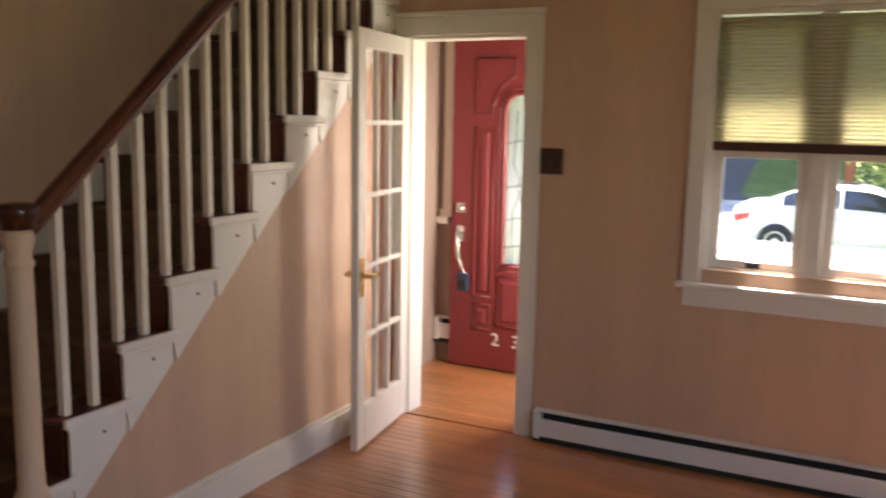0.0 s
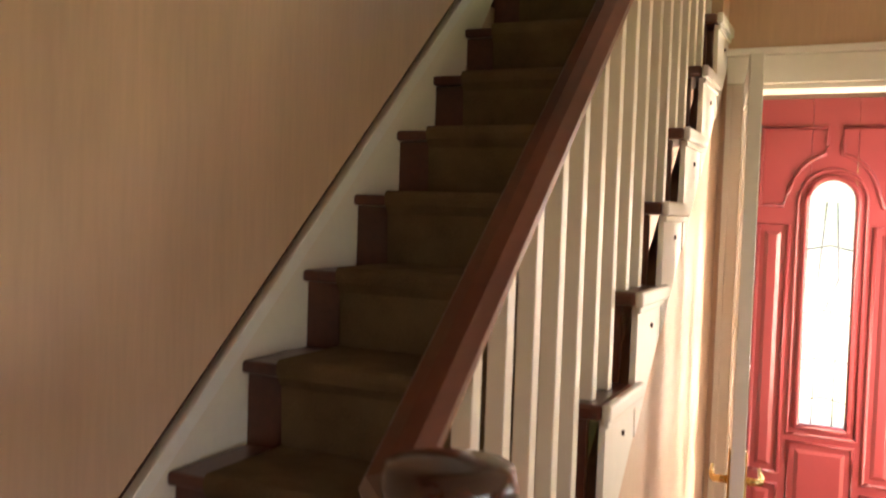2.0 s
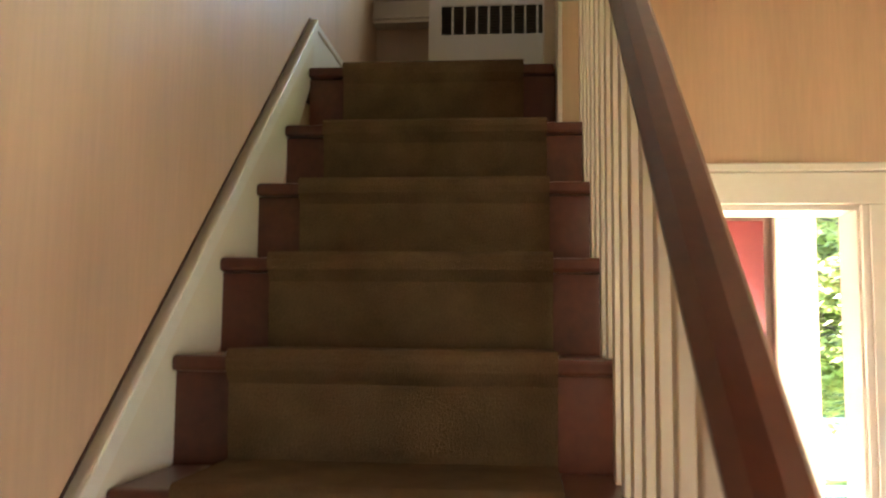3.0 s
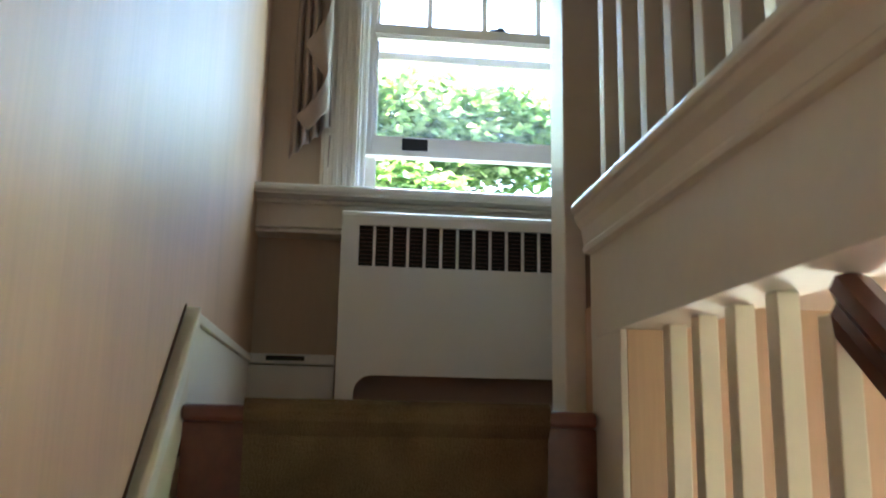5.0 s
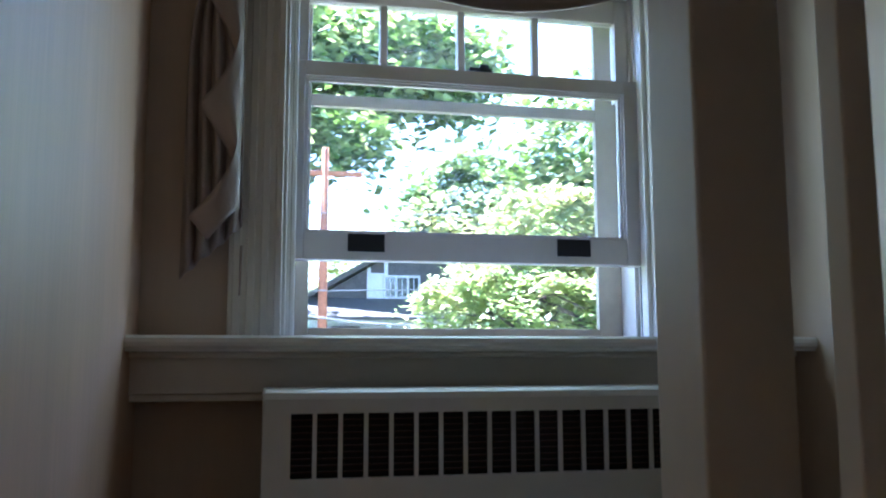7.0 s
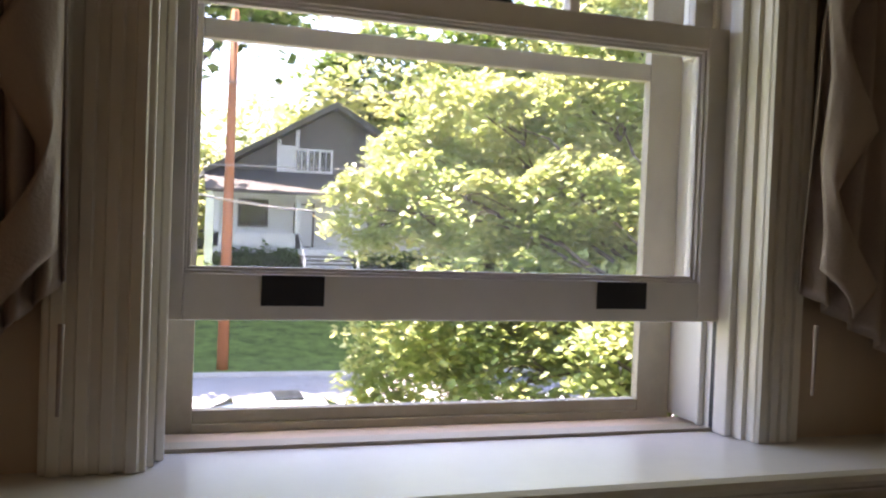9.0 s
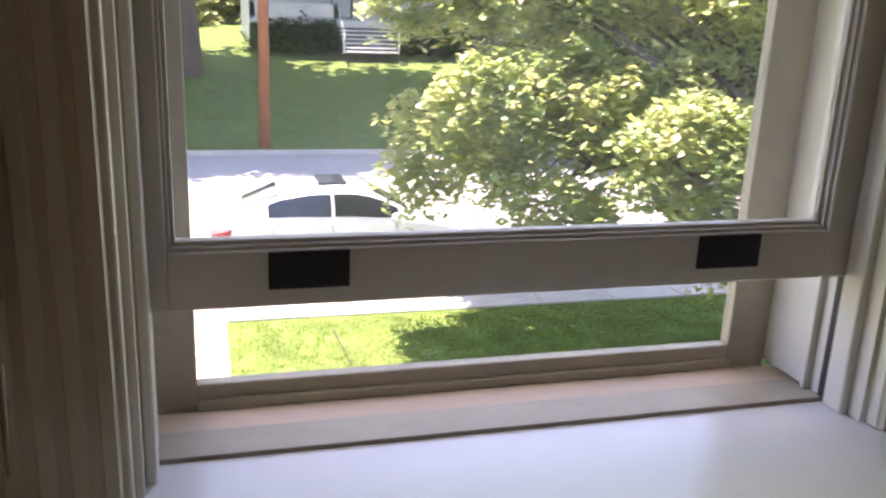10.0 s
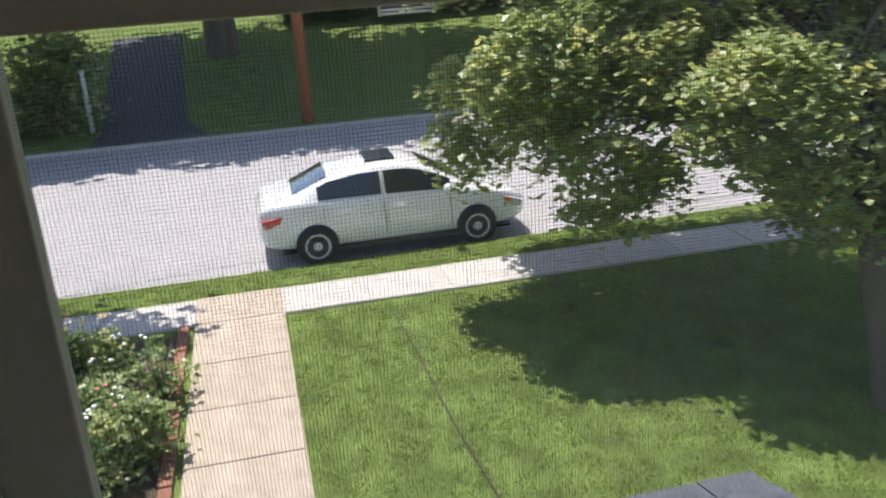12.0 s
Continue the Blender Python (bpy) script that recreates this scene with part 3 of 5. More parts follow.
def red_door():
    W, Ht = 0.853, 2.05
    d = thing("front_door", "open red front door with an arched leaded glass light", "door", at=(-1.237, 6.194, 0.012))
    # local: x from 0 (hinge) to -W, face at y = 0, thickness to +y
    b = Build()
    gx0, gx1, gz0, gz1 = -0.49, -0.315, 0.68, 1.71
    cx, rad = (gx0 + gx1) / 2, (gx1 - gx0) / 2
    arch = [(gx0, gz0), (gx1, gz0)] + [(cx + rad * math.cos(a), gz1 - rad + rad * math.sin(a)) for a in [math.pi * i / 12 for i in range(13)]]
    # door slab as a ring of blocks round the light
    b.box(-W, 0, 0, gx0 - 0.001, 0.045, Ht, M["red"], 0.002).box(gx1 + 0.001, 0, 0, 0, 0.045, Ht, M["red"], 0.002)
    b.box(gx0 - 0.001, 0, 0, gx1 + 0.001, 0.045, gz0, M["red"])
    top = [(cx + rad * math.cos(a), gz1 - rad + rad * math.sin(a)) for a in [math.pi * i / 12 for i in range(13)]]
    b.prism(top + [(gx0, Ht), (gx1, Ht)], "y", 0, 0.045, M["red"])

    def frame_line(pts, w, name):
        closed = pts + [pts[0], pts[1]]
        b.tube([(u, -0.001, v) for u, v in closed], w, M["red"], 8)

    ring = lambda r, zb: [(cx - r, zb), (cx + r, zb)] + [(cx + r * math.cos(a), gz1 - rad + r * math.sin(a)) for a in [math.pi * i / 12 for i in range(13)]]
    frame_line(ring(rad + 0.012, gz0 - 0.012), 0.012, "")
    frame_line(ring(rad + 0.045, gz0 - 0.045), 0.007, "")

    def panel(x0, z0, x1, z1):
        frame_line([(x0, z0), (x1, z0), (x1, z1), (x0, z1)], 0.009, "")
        m = 0.028
        b.add([(x0 + m, -0.001, z0 + m), (x1 - m, -0.001, z0 + m), (x1 - m, -0.001, z1 - m), (x0 + m, -0.001, z1 - m),
               (x0 + m + 0.015, -0.01, z0 + m + 0.015), (x1 - m - 0.015, -0.01, z0 + m + 0.015), (x1 - m - 0.015, -0.01, z1 - m - 0.015), (x0 + m + 0.015, -0.01, z1 - m - 0.015)],
              [(4, 5, 6, 7), (0, 1, 5, 4), (1, 2, 6, 5), (2, 3, 7, 6), (3, 0, 4, 7)], M["red"])

    for s in (-1, 1):
        xa = lambda d0: cx + s * d0
        def pn(a0, z0, a1, z1):
            panel(min(xa(a0), xa(a1)), z0, max(xa(a0), xa(a1)), z1)
        pn(0.165, 0.46, 0.285, 1.52)
        pn(0.165, 0.25, 0.285, 0.41)
        # upper quarter panels with a curved inner corner
        q = [(xa(0.285), 1.60), (xa(0.285), 1.93), (xa(0.03), 1.93), (xa(0.03), 1.86)] + [(xa(0.175 * math.cos(a)), 1.62 + 0.2 * math.sin(a)) for a in [math.pi / 2 - i * math.pi / 16 for i in range(1, 8)]] + [(xa(0.19), 1.60)]
        frame_line(q, 0.009, "")
    panel(cx - 0.125, 0.28, cx + 0.125, 0.6)
    b.ob("slab", d)
    g = Build().prism(arch, "y", 0.02, 0.026, M["etched"]).ob("pane", d)
    g.visible_shadow = False
    b = Build()
    for dx in (-0.04, 0.04):
        b.tube([(cx + dx, 0.016, gz0), (cx + dx, 0.016, 1.0), (cx - dx * 0.4, 0.016, 1.15), (cx + dx, 0.016, 1.3), (cx + dx * 0.5, 0.016, 1.62)], 0.003, M["lead"], 6)
    for z in (0.78, 0.95, 1.15, 1.42):
        b.tube([(gx0, 0.016, z), (cx, 0.016, z + 0.02), (gx1, 0.016, z)], 0.003, M["lead"], 6)
    b.ob("came", d)
    b = Build()
    lx = -W + 0.07
    b.box(lx - 0.03, -0.008, 0.98, lx + 0.03, 0, 1.045, M["nickel"], 0.004).lathe([(0.024, 0), (0.02, 0.02)], M["nickel"], (lx, -0.008, 1.012), 16, Matrix.Rotation(radians(90), 3, "X"))
    b.box(lx - 0.028, -0.008, 0.80, lx + 0.028, 0, 0.9, M["nickel"], 0.006)
    b.tube([(lx, -0.008, 0.87), (lx, -0.05, 0.86), (lx + 0.004, -0.055, 0.78), (lx + 0.004, -0.045, 0.69), (lx, -0.008, 0.67)], [0.01, 0.011, 0.012, 0.010, 0.012], M["nickel"])
    tagged(b.ob("handle_set", d), "satin nickel deadbolt and grip handle")
    for i, ch in enumerate("233"):
        cu = bpy.data.curves.new("number", "FONT")
        cu.body, cu.size, cu.extrude, cu.align_x = ch, 0.115, 0.003, "CENTER"
        cu.materials.append(M["sill"])
        o = new("number", cu)
        o.parent = d
        o.matrix_basis = pose(-W + 0.325 + 0.14 * i, -0.004, 0.155, 90, 0, 0)
    return d


red_door()


def padlock_box():
    d = thing("key_lockbox", "blue-black realtor key box hanging on the door handle", "lockbox", at=(-2.0, 6.13, 0.0))
    b = Build().box(-0.005, -0.02, 0.51, 0.07, 0.02, 0.62, M["blue"], 0.008)
    b.box(0.005, -0.024, 0.53, 0.06, -0.02, 0.585, M["black"], 0.002)
    b.ob("body", d)
    b = Build().tube([(0.012, 0, 0.61), (0.006, 0, 0.68), (0.0, 0.02, 0.74), (-0.01, 0.03, 0.70), (0.03, 0.005, 0.64), (0.05, 0, 0.61)], 0.005, M["nickel"])
    b.ob("shackle", d)


padlock_box()


def living_window():
    w = structure(new("window_1"), "white window with three sashes and a cream cellular shade", "window")
    x0, x1, z0, z1 = -0.37, 1.46, 0.93, 2.06
    b = Build()
    y = YF
    # casing, stool and apron
    b.box(x0 - 0.075, y - 0.018, z0 - 0.06, x0 + 0.005, y - 0.001, z1, M["white"], 0.003).box(x1 - 0.005, y - 0.018, z0 - 0.06, x1 + 0.075, y - 0.001, z1, M["white"], 0.003)
    b.box(x0 - 0.075, y - 0.02, z1 + 0.001, x1 + 0.075, y - 0.001, z1 + 0.09, M["white"], 0.003)
    b.box(x0 - 0.1, y - 0.045, z0 - 0.085, x1 + 0.1, y + 0.03, z0 - 0.061, M["white"], 0.006)
    b.box(x0 - 0.07, y - 0.016, z0 - 0.17, x1 + 0.07, y - 0.001, z0 - 0.086, M["white"], 0.004)
    b.box(x0, y + 0.031, z0 - 0.001, x1, y + 0.139, z0 + 0.012, M["white"]).box(x0, y, z0, x0 + 0.02, y + 0.139, z1, M["white"]).box(x1 - 0.02, y, z0, x1, y + 0.139, z1, M["white"]).box(x0 + 0.02, y, z1 - 0.02, x1 - 0.02, y + 0.139, z1, M["white"])
    b.ob("frame", w)
    b = Build()
    for m0, m1 in ((0.05, 0.12), (0.96, 1.03)):
        b.box(m0, y + 0.02, z0 + 0.012, m1, y + 0.13, z1 - 0.021, M["white"], 0.004)
    pieces(b, "mullion", w)
    for s0, s1, zb in ((x0 + 0.021, 0.049, 0.95), (0.121, 0.959, 1.0), (1.031, x1 - 0.021, 0.95)):
        b = Build()
        zt = 1.45 if zb > 0.97 else 1.46
        f = 0.045
        b.box(s0, y + 0.04, z0 + 0.013, s0 + f, y + 0.075, 2.03, M["white"], 0.003).box(s1 - f, y + 0.04, z0 + 0.013, s1, y + 0.075, 2.03, M["white"], 0.003)
        b.box(s0 + f, y + 0.04, z0 + 0.013, s1 - f, y + 0.075, z0 + 0.045, M["white"], 0.003).box(s0 + f, y + 0.04, 1.43, s1 - f, y + 0.08, 1.47, M["white"], 0.003).box(s0 + f, y + 0.04, 1.99, s1 - f, y + 0.075, 2.03, M["white"], 0.003)
        b.box((s0 + s1) / 2 - 0.03, y + 0.032, z0 + 0.016, (s0 + s1) / 2 + 0.03, y + 0.04, z0 + 0.042, M["black"], 0.002)
        b.ob("sash", w)
        g = Build().box(s0 + f, y + 0.056, z0 + 0.045, s1 - f, y + 0.06, 1.99, M["glass"]).ob("pane", w)
        g.visible_shadow = False
    # cellular shade, pleated
    sh = thing("window_shade", "cream cellular shade half drawn over the window", "shade", at=(0, YF + 0.012, 0))
    b = Build()
    n = 30
    zs = [1.50 + (2.03 - 1.50) * i / (2 * n) for i in range(2 * n + 1)]
    front = [((0.010 if i % 2 else 0.002), z) for i, z in enumerate(zs)]
    back = [(0.020 if i % 2 else 0.026, z) for i, z in enumerate(zs)]
    b.prism([(u, v) for u, v in front] + [(u, v) for u, v in back[::-1]], "x", x0 + 0.022, x1 - 0.022, M["shade"])
    b.ob("pleats", sh)
    b = Build().box(x0 + 0.022, -0.003, 1.46, x1 - 0.022, 0.03, 1.5, M["brown"], 0.005)
    tagged(b.ob("bottom_rail", sh), "dark bottom rail")


living_window()


def baseboard_heater(name, x0, x1, y, h, at_z=0.0):
    t = thing(name, "white metal baseboard heater with a dark top slot", "heater", at=(x0, y, at_z))
    w = x1 - x0
    b = Build()
    b.box(0, -0.055, 0.028, w, -0.05, h - 0.045, M["enamel"], 0.002)
    b.prism([(-0.05, h - 0.05), (-0.06, h - 0.045), (-0.06, h - 0.03), (-0.052, h - 0.03), (-0.045, h - 0.048)], "x", 0, w, M["enamel"])
    b.prism([(0, h - 0.008), (-0.03, h - 0.006), (-0.035, h), (-0.02, h + 0.006), (0, h + 0.006)], "x", 0, w, M["enamel"])
    # near-black fillings give the shade in the slot and under the cover as colour
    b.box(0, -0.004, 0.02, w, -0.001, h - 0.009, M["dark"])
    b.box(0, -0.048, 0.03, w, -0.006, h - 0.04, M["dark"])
    b.box(0, -0.058, 0.015, 0.035, 0, h + 0.004, M["enamel"], 0.004).box(w - 0.035, -0.058, 0.015, w, 0, h + 0.004, M["enamel"], 0.004)
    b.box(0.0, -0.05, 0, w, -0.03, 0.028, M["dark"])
    b.ob("cover", t)
    return t


baseboard_heater("baseboard_heater", -1.12, 3.2, YF - 0.001, 0.15)

b = Build().box(-1.15, YF - 0.012, 1.322, -1.03, YF, 1.446, M["brown"], 0.003).box(-1.125, YF - 0.016, 1.36, -1.11, YF - 0.012, 1.41, M["black"], 0.001).box(-1.07, YF - 0.016, 1.36, -1.055, YF - 0.012, 1.41, M["black"], 0.001)
tagged(b.ob("switch_plate"), "dark brown double light switch plate", "switch")

# vestibule: corner board, ledge, heater
b = Build().box(-2.18, YV - 0.045, 0.95, -2.105, YV - 0.021, 2.249, M["white"], 0.003).box(-2.215, YV - 0.075, 0.91, -2.13, YV - 0.0215, 0.955, M["white"], 0.004).box(-2.22 + 0.001, YV - 0.034, 0.955, -2.181, YV - 0.021, 1.0, M["white"], 0.003)
structure(b.ob("trim_vestibule"), "white corner board and ledge in the vestibule", "trim")
t = baseboard_heater("baseboard_heater", -2.215, -1.3, YV - 0.022, 0.16, 0.15)
t.location.z = 0.13
b = Build().box(-1.195, 5.45, 0, -1.04, 5.49, 2.13, M["white"], 0.003).box(-1.195, 6.19, 0, -1.04, 6.23, 2.13, M["white"], 0.003).box(-1.195, 5.49, 2.075, -1.04, 6.19, 2.13, M["white"], 0.003)
structure(b.ob("trim_front_door"), "white front door frame", "trim")


# ---- landing: window, radiator cover, curtains ----
YL, YG = 6.30, 6.355
X0, X1, Z0, Z1 = -2.506, -1.65, 3.121, 3.98


def stair_window():
    w = structure(new("window_2"), "white double-hung stair window raised a little over its stool", "window")
    w.matrix_basis = WINDOW
    b = Build()
    # jambs and head
    b.box(X0, YL - 0.002, Z0, X0 + 0.014, YL + 0.2, Z1, M["white"]).box(X1 - 0.014, YL - 0.002, Z0, X1, YL + 0.2, Z1, M["white"]).box(X0 + 0.014, YL, Z1 - 0.02, X1 - 0.014, YL + 0.2, Z1, M["white"])
    # sash stops and tracks
    for x, s in ((X0 + 0.014, 1), (X1 - 0.014, -1)):
        b.box(x, YL + 0.02, Z0, x + s * 0.012, YG - 0.002, Z1 - 0.02, M["white"], 0.003)
        b.box(x, YG + 0.038, Z0, x + s * 0.01, YG + 0.046, Z1 - 0.02, M["white"], 0.002)
    b.box(X1 - 0.022, YG, Z0 + 0.004, X1 - 0.0145, YG + 0.012, 3.29, M["black"])
    b.ob("jamb", w)
    b = Build()
    # fluted casings
    for xa, xb in ((-2.617, -2.50), (-1.657, -1.58)):
        b.box(xa, YL - 0.022, 3.1205, xb, YL - 0.001, Z1 + 0.0, M["white"], 0.003)
        n = 4
        for i in range(n):
            c = xa + (xb - xa) * (i + 0.6) / (n + 0.2)
            b.prism([(c - 0.009, YL - 0.021), (c - 0.006, YL - 0.028), (c + 0.006, YL - 0.028), (c + 0.009, YL - 0.021)], "z", 3.1215, Z1 - 0.001, M["white"])
    b.box(-2.63, YL - 0.03, Z1 + 0.001, -1.515, YL - 0.001, Z1 + 0.11, M["white"], 0.004).box(-2.65, YL - 0.045, Z1 + 0.111, -1.495, YL - 0.001, Z1 + 0.135, M["white"], 0.005)
    b.ob("casing", w)
    b = Build()
    # stool with a rounded front and apron
    b.prism([(6.13, 3.094), (6.122, 3.10), (6.12, 3.107), (6.122, 3.115), (6.13, 3.12), (6.36, 3.12), (6.36, 3.09), (6.13, 3.09)], "x", XW + 0.001, -1.378, M["sill"])
    tagged(b.ob("stool", w), "deep glossy white window stool")
    b = Build().box(XW + 0.001, YL - 0.1, 3.01, -1.40, YL - 0.001, 3.089, M["white"], 0.003).box(XW + 0.001, YL - 0.09, 2.995, -1.40, YL - 0.001, 3.0095, M["white"], 0.004).box(XW + 0.001, YL - 0.118, 3.078, -1.39, YL - 0.101, 3.0895, M["white"], 0.004)
    b.ob("apron", w)
    # outer sloping sill
    b = Build().prism([(6.361, 3.125), (6.55, 3.10), (6.55, 3.05), (6.361, 3.05)], "x", X0 + 0.014, X1 - 0.014, M["storm"])
    b.ob("outer_sill", w)
    # lower sash
    b = Build()
    s0, s1 = X0 + 0.0145, X1 - 0.0145
    g0, g1, zb, zg, zr, zt = -2.463, -1.708, 3.29, 3.350, 3.704, 3.738
    b.box(s0, YG, zb, g0, YG + 0.036, zt, M["white"], 0.002).box(g1, YG, zb, s1, YG + 0.036, zt, M["white"], 0.002)
    b.box(g0, YG, zb, g1, YG + 0.036, zg, M["white"], 0.002).box(g0, YG, zr, g1, YG + 0.036, zt, M["white"], 0.002)
    # glazing moulds
    for k, (o, d) in enumerate(((0.0, 0.006), (0.0042, 0.013))):
        for (xa, za, xb, zc) in ((g0 + o, zg + o, g1 - o, zg + o + 0.004), (g0 + o, zr - o - 0.004, g1 - o, zr - o), (g0 + o, zg + o + 0.004, g0 + o + 0.004, zr - o - 0.004), (g1 - o - 0.004, zg + o + 0.004, g1 - o, zr - o - 0.004)):
            b.box(xa, YG + d, za, xb, YG + 0.03, zc, M["white"], 0.001)
    b.ob("lower_sash", w)
    g = Build().box(g0 + 0.005, YG + 0.02, zg + 0.005, g1 - 0.005, YG + 0.023, zr - 0.005, M["dust_haze"]).ob("pane", w)
    g.visible_shadow = False
    for c in (-2.325, -1.841):
        b = Build().box(c - 0.041, YG - 0.003, 3.309, c + 0.041, YG - 0.0005, 3.349, M["black"], 0.001)
        tagged(b.ob("lift_plate", w), "flat black sash lift plate")
    b = Build().lathe([(0.022, 0), (0.022, 0.006), (0.012, 0.012), (0.012, 0.02), (0.0, 0.022)], M["black"], (-2.047, YG + 0.02, zt), 14).box(-2.085, YG + 0.012, zt + 0.006, -2.03, YG + 0.028, zt + 0.014, M["black"], 0.003)
    tagged(b.ob("sash_lock", w), "black sash lock")
    # upper sash with three bars
    b = Build()
    y0, y1 = YG + 0.047, YG + 0.08
    b.box(s0, y0, 3.70, -2.455, y1, 3.958, M["white"], 0.002).box(-1.705, y0, 3.70, s1, y1, 3.958, M["white"], 0.002)
    b.box(-2.455, y0, 3.712, -1.705, y1, 3.735, M["white"], 0.002).box(-2.455, y0, 3.90, -1.705, y1, 3.958, M["white"], 0.002)
    for c in (-2.281, -2.095, -1.91):
        b.box(c - 0.009, y0 + 0.004, 3.735, c + 0.009, y1 - 0.002, 3.90, M["white"], 0.003)
    b.ob("upper_sash", w)
    for a, c in ((-2.455, -2.29), (-2.272, -2.104), (-2.086, -1.919), (-1.901, -1.705)):
        g = Build().box(a, y0 + 0.015, 3.735, c, y0 + 0.018, 3.90, M["dust_haze"]).ob("pane", w)
        g.visible_shadow = False
    # storm frame with an insect screen
    st = Build()
    ys = YG + 0.137
    st.box(s0, ys, 3.1, -2.442, ys + 0.02, Z1 - 0.021, M["storm"], 0.002).box(-1.726, ys, 3.1, s1, ys + 0.02, Z1 - 0.021, M["storm"], 0.002)
    st.box(-2.442, ys, 3.1, -1.726, ys + 0.02, 3.146, M["storm"], 0.002).box(-2.442, ys, 3.675, -1.726, ys + 0.02, 3.703, M["storm"], 0.002).box(-2.442, ys, 3.93, -1.726, ys + 0.02, Z1 - 0.021, M["storm"], 0.002)
    st.box(-2.442, ys - 0.008, 3.115, -1.726, ys, 3.127, M["storm"], 0.001)
    tagged(st.ob("storm_frame", w), "tan aluminium storm frame")
    sc = Build()
    x, pitch, r = -2.442, 0.0024, 0.00011
    while x < -1.726:
        sc.add([(x - r, ys + 0.01, 3.146), (x + r, ys + 0.01, 3.146), (x + r, ys + 0.01, 3.675), (x - r, ys + 0.01, 3.675)], [(0, 1, 2, 3)], M["dark"])
        x += pitch
    z = 3.147
    while z < 3.675:
        sc.add([(-2.442, ys + 0.0105, z - r), (-1.726, ys + 0.0105, z - r), (-1.726, ys + 0.0105, z + r), (-2.442, ys + 0.0105, z + r)], [(0, 1, 2, 3)], M["dark"])
        z += pitch
    tagged(sc.ob("insect_screen", w), "fine dark insect screen", kind="stuff")


stair_window()


def radiator_cover():
    t = thing("radiator_cover", "white enamelled metal radiator cover with a slotted grille", "radiator cover", at=(-2.545, 6.19, LAND))
    W, D, Ht = 0.93, 0.16, 0.594
    b = Build()
    g0, g1, gz0, gz1 = 0.048, 0.883, 0.427, 0.549
    c0, c1, cz = 0.052, 0.878, 0.112
    arc = lambda cx, cz0, a0, a1, r: [(cx + r * math.cos(a), cz0 + r * math.sin(a)) for a in [a0 + (a1 - a0) * i / 6 for i in range(7)]]
    # front sheet in butted parts: legs, band, frame of the grille
    r = 0.05
    b.box(0, 0, 0, c0, 0.012, cz, M["enamel"]).box(c1, 0, 0, W, 0.012, cz, M["enamel"])
    b.box(0, 0, cz, W, 0.012, gz0, M["enamel"])
    b.box(0, 0, gz0, g0, 0.012, gz1, M["enamel"]).box(g1, 0, gz0, W, 0.012, gz1, M["enamel"])
    b.prism([(c0, cz), (c0, cz - r)] + arc(c0 + r, cz - r, math.pi, math.pi / 2, r)[1:], "y", 0, 0.012, M["enamel"])
    b.prism([(c1, cz), (c1 - r, cz)] + arc(c1 - r, cz - r, math.pi / 2, 0, r)[1:], "y", 0, 0.012, M["enamel"])
    # rolled top
    b.prism([(0.012, gz1), (0, gz1), (0, Ht - 0.018), (0.005, Ht - 0.006), (0.016, Ht), (D, Ht), (D, Ht - 0.012), (0.02, Ht - 0.012), (0.012, Ht - 0.02)], "x", 0, W, M["enamel"], bevel=0.004)
    b.box(0, 0.0125, 0, 0.012, D, Ht - 0.013, M["enamel"]).box(W - 0.012, 0.0125, 0, W, D, Ht - 0.013, M["enamel"])
    # near-black and taupe sheets put the shade behind grille and opening into colour
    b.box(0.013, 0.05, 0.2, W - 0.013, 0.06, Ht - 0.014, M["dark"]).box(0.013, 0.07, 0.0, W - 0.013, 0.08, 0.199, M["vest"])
    b.ob("casing", t)
    b = Build()
    n = 17
    for i in range(n + 1):
        x = g0 + (g1 - g0) * i / n
        b.box(x - 0.004, 0.001, gz0, x + 0.004, 0.008, gz1, M["enamel"])
    for k in range(1, 10):
        z = gz0 + (gz1 - gz0) * k / 10
        b.box(g0, 0.006, z - 0.0012, g1, 0.011, z + 0.0012, M["brown"])
    b.ob("grille", t)
    b = Build().lathe([(0.012, 0), (0.012, 0.01), (0.016, 0.018), (0.01, 0.028)], M["black"], (0.645, 0, 0.196), 14, Matrix.Rotation(radians(90), 3, "X"))
    tagged(b.ob("knob", t), "small black knob")


radiator_cover()

b = Build()
# slots are strips laid on the front, their shade set as near-black colour
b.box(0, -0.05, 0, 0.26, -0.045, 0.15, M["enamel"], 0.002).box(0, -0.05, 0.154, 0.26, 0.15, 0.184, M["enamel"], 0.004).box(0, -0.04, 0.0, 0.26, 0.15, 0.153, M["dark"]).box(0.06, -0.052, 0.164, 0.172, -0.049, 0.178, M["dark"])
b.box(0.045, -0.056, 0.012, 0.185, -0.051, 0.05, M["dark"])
pc = b.ob("pipe_cover")
pc.location = (XW + 0.005, 6.345, LAND - 0.01)
tagged(pc, "grey-white metal pipe cover beside the radiator", "pipe cover")
b = Build().box(XW + 0.001, 5.29, LAND - 0.012, XW + 0.018, 6.29, LAND + 0.145, M["white"], 0.003).box(XW + 0.001, 5.29, LAND + 0.146, XW + 0.024, 6.29, LAND + 0.168, M["white"], 0.004)
structure(b.ob("baseboard"), "white landing baseboard", "baseboard")


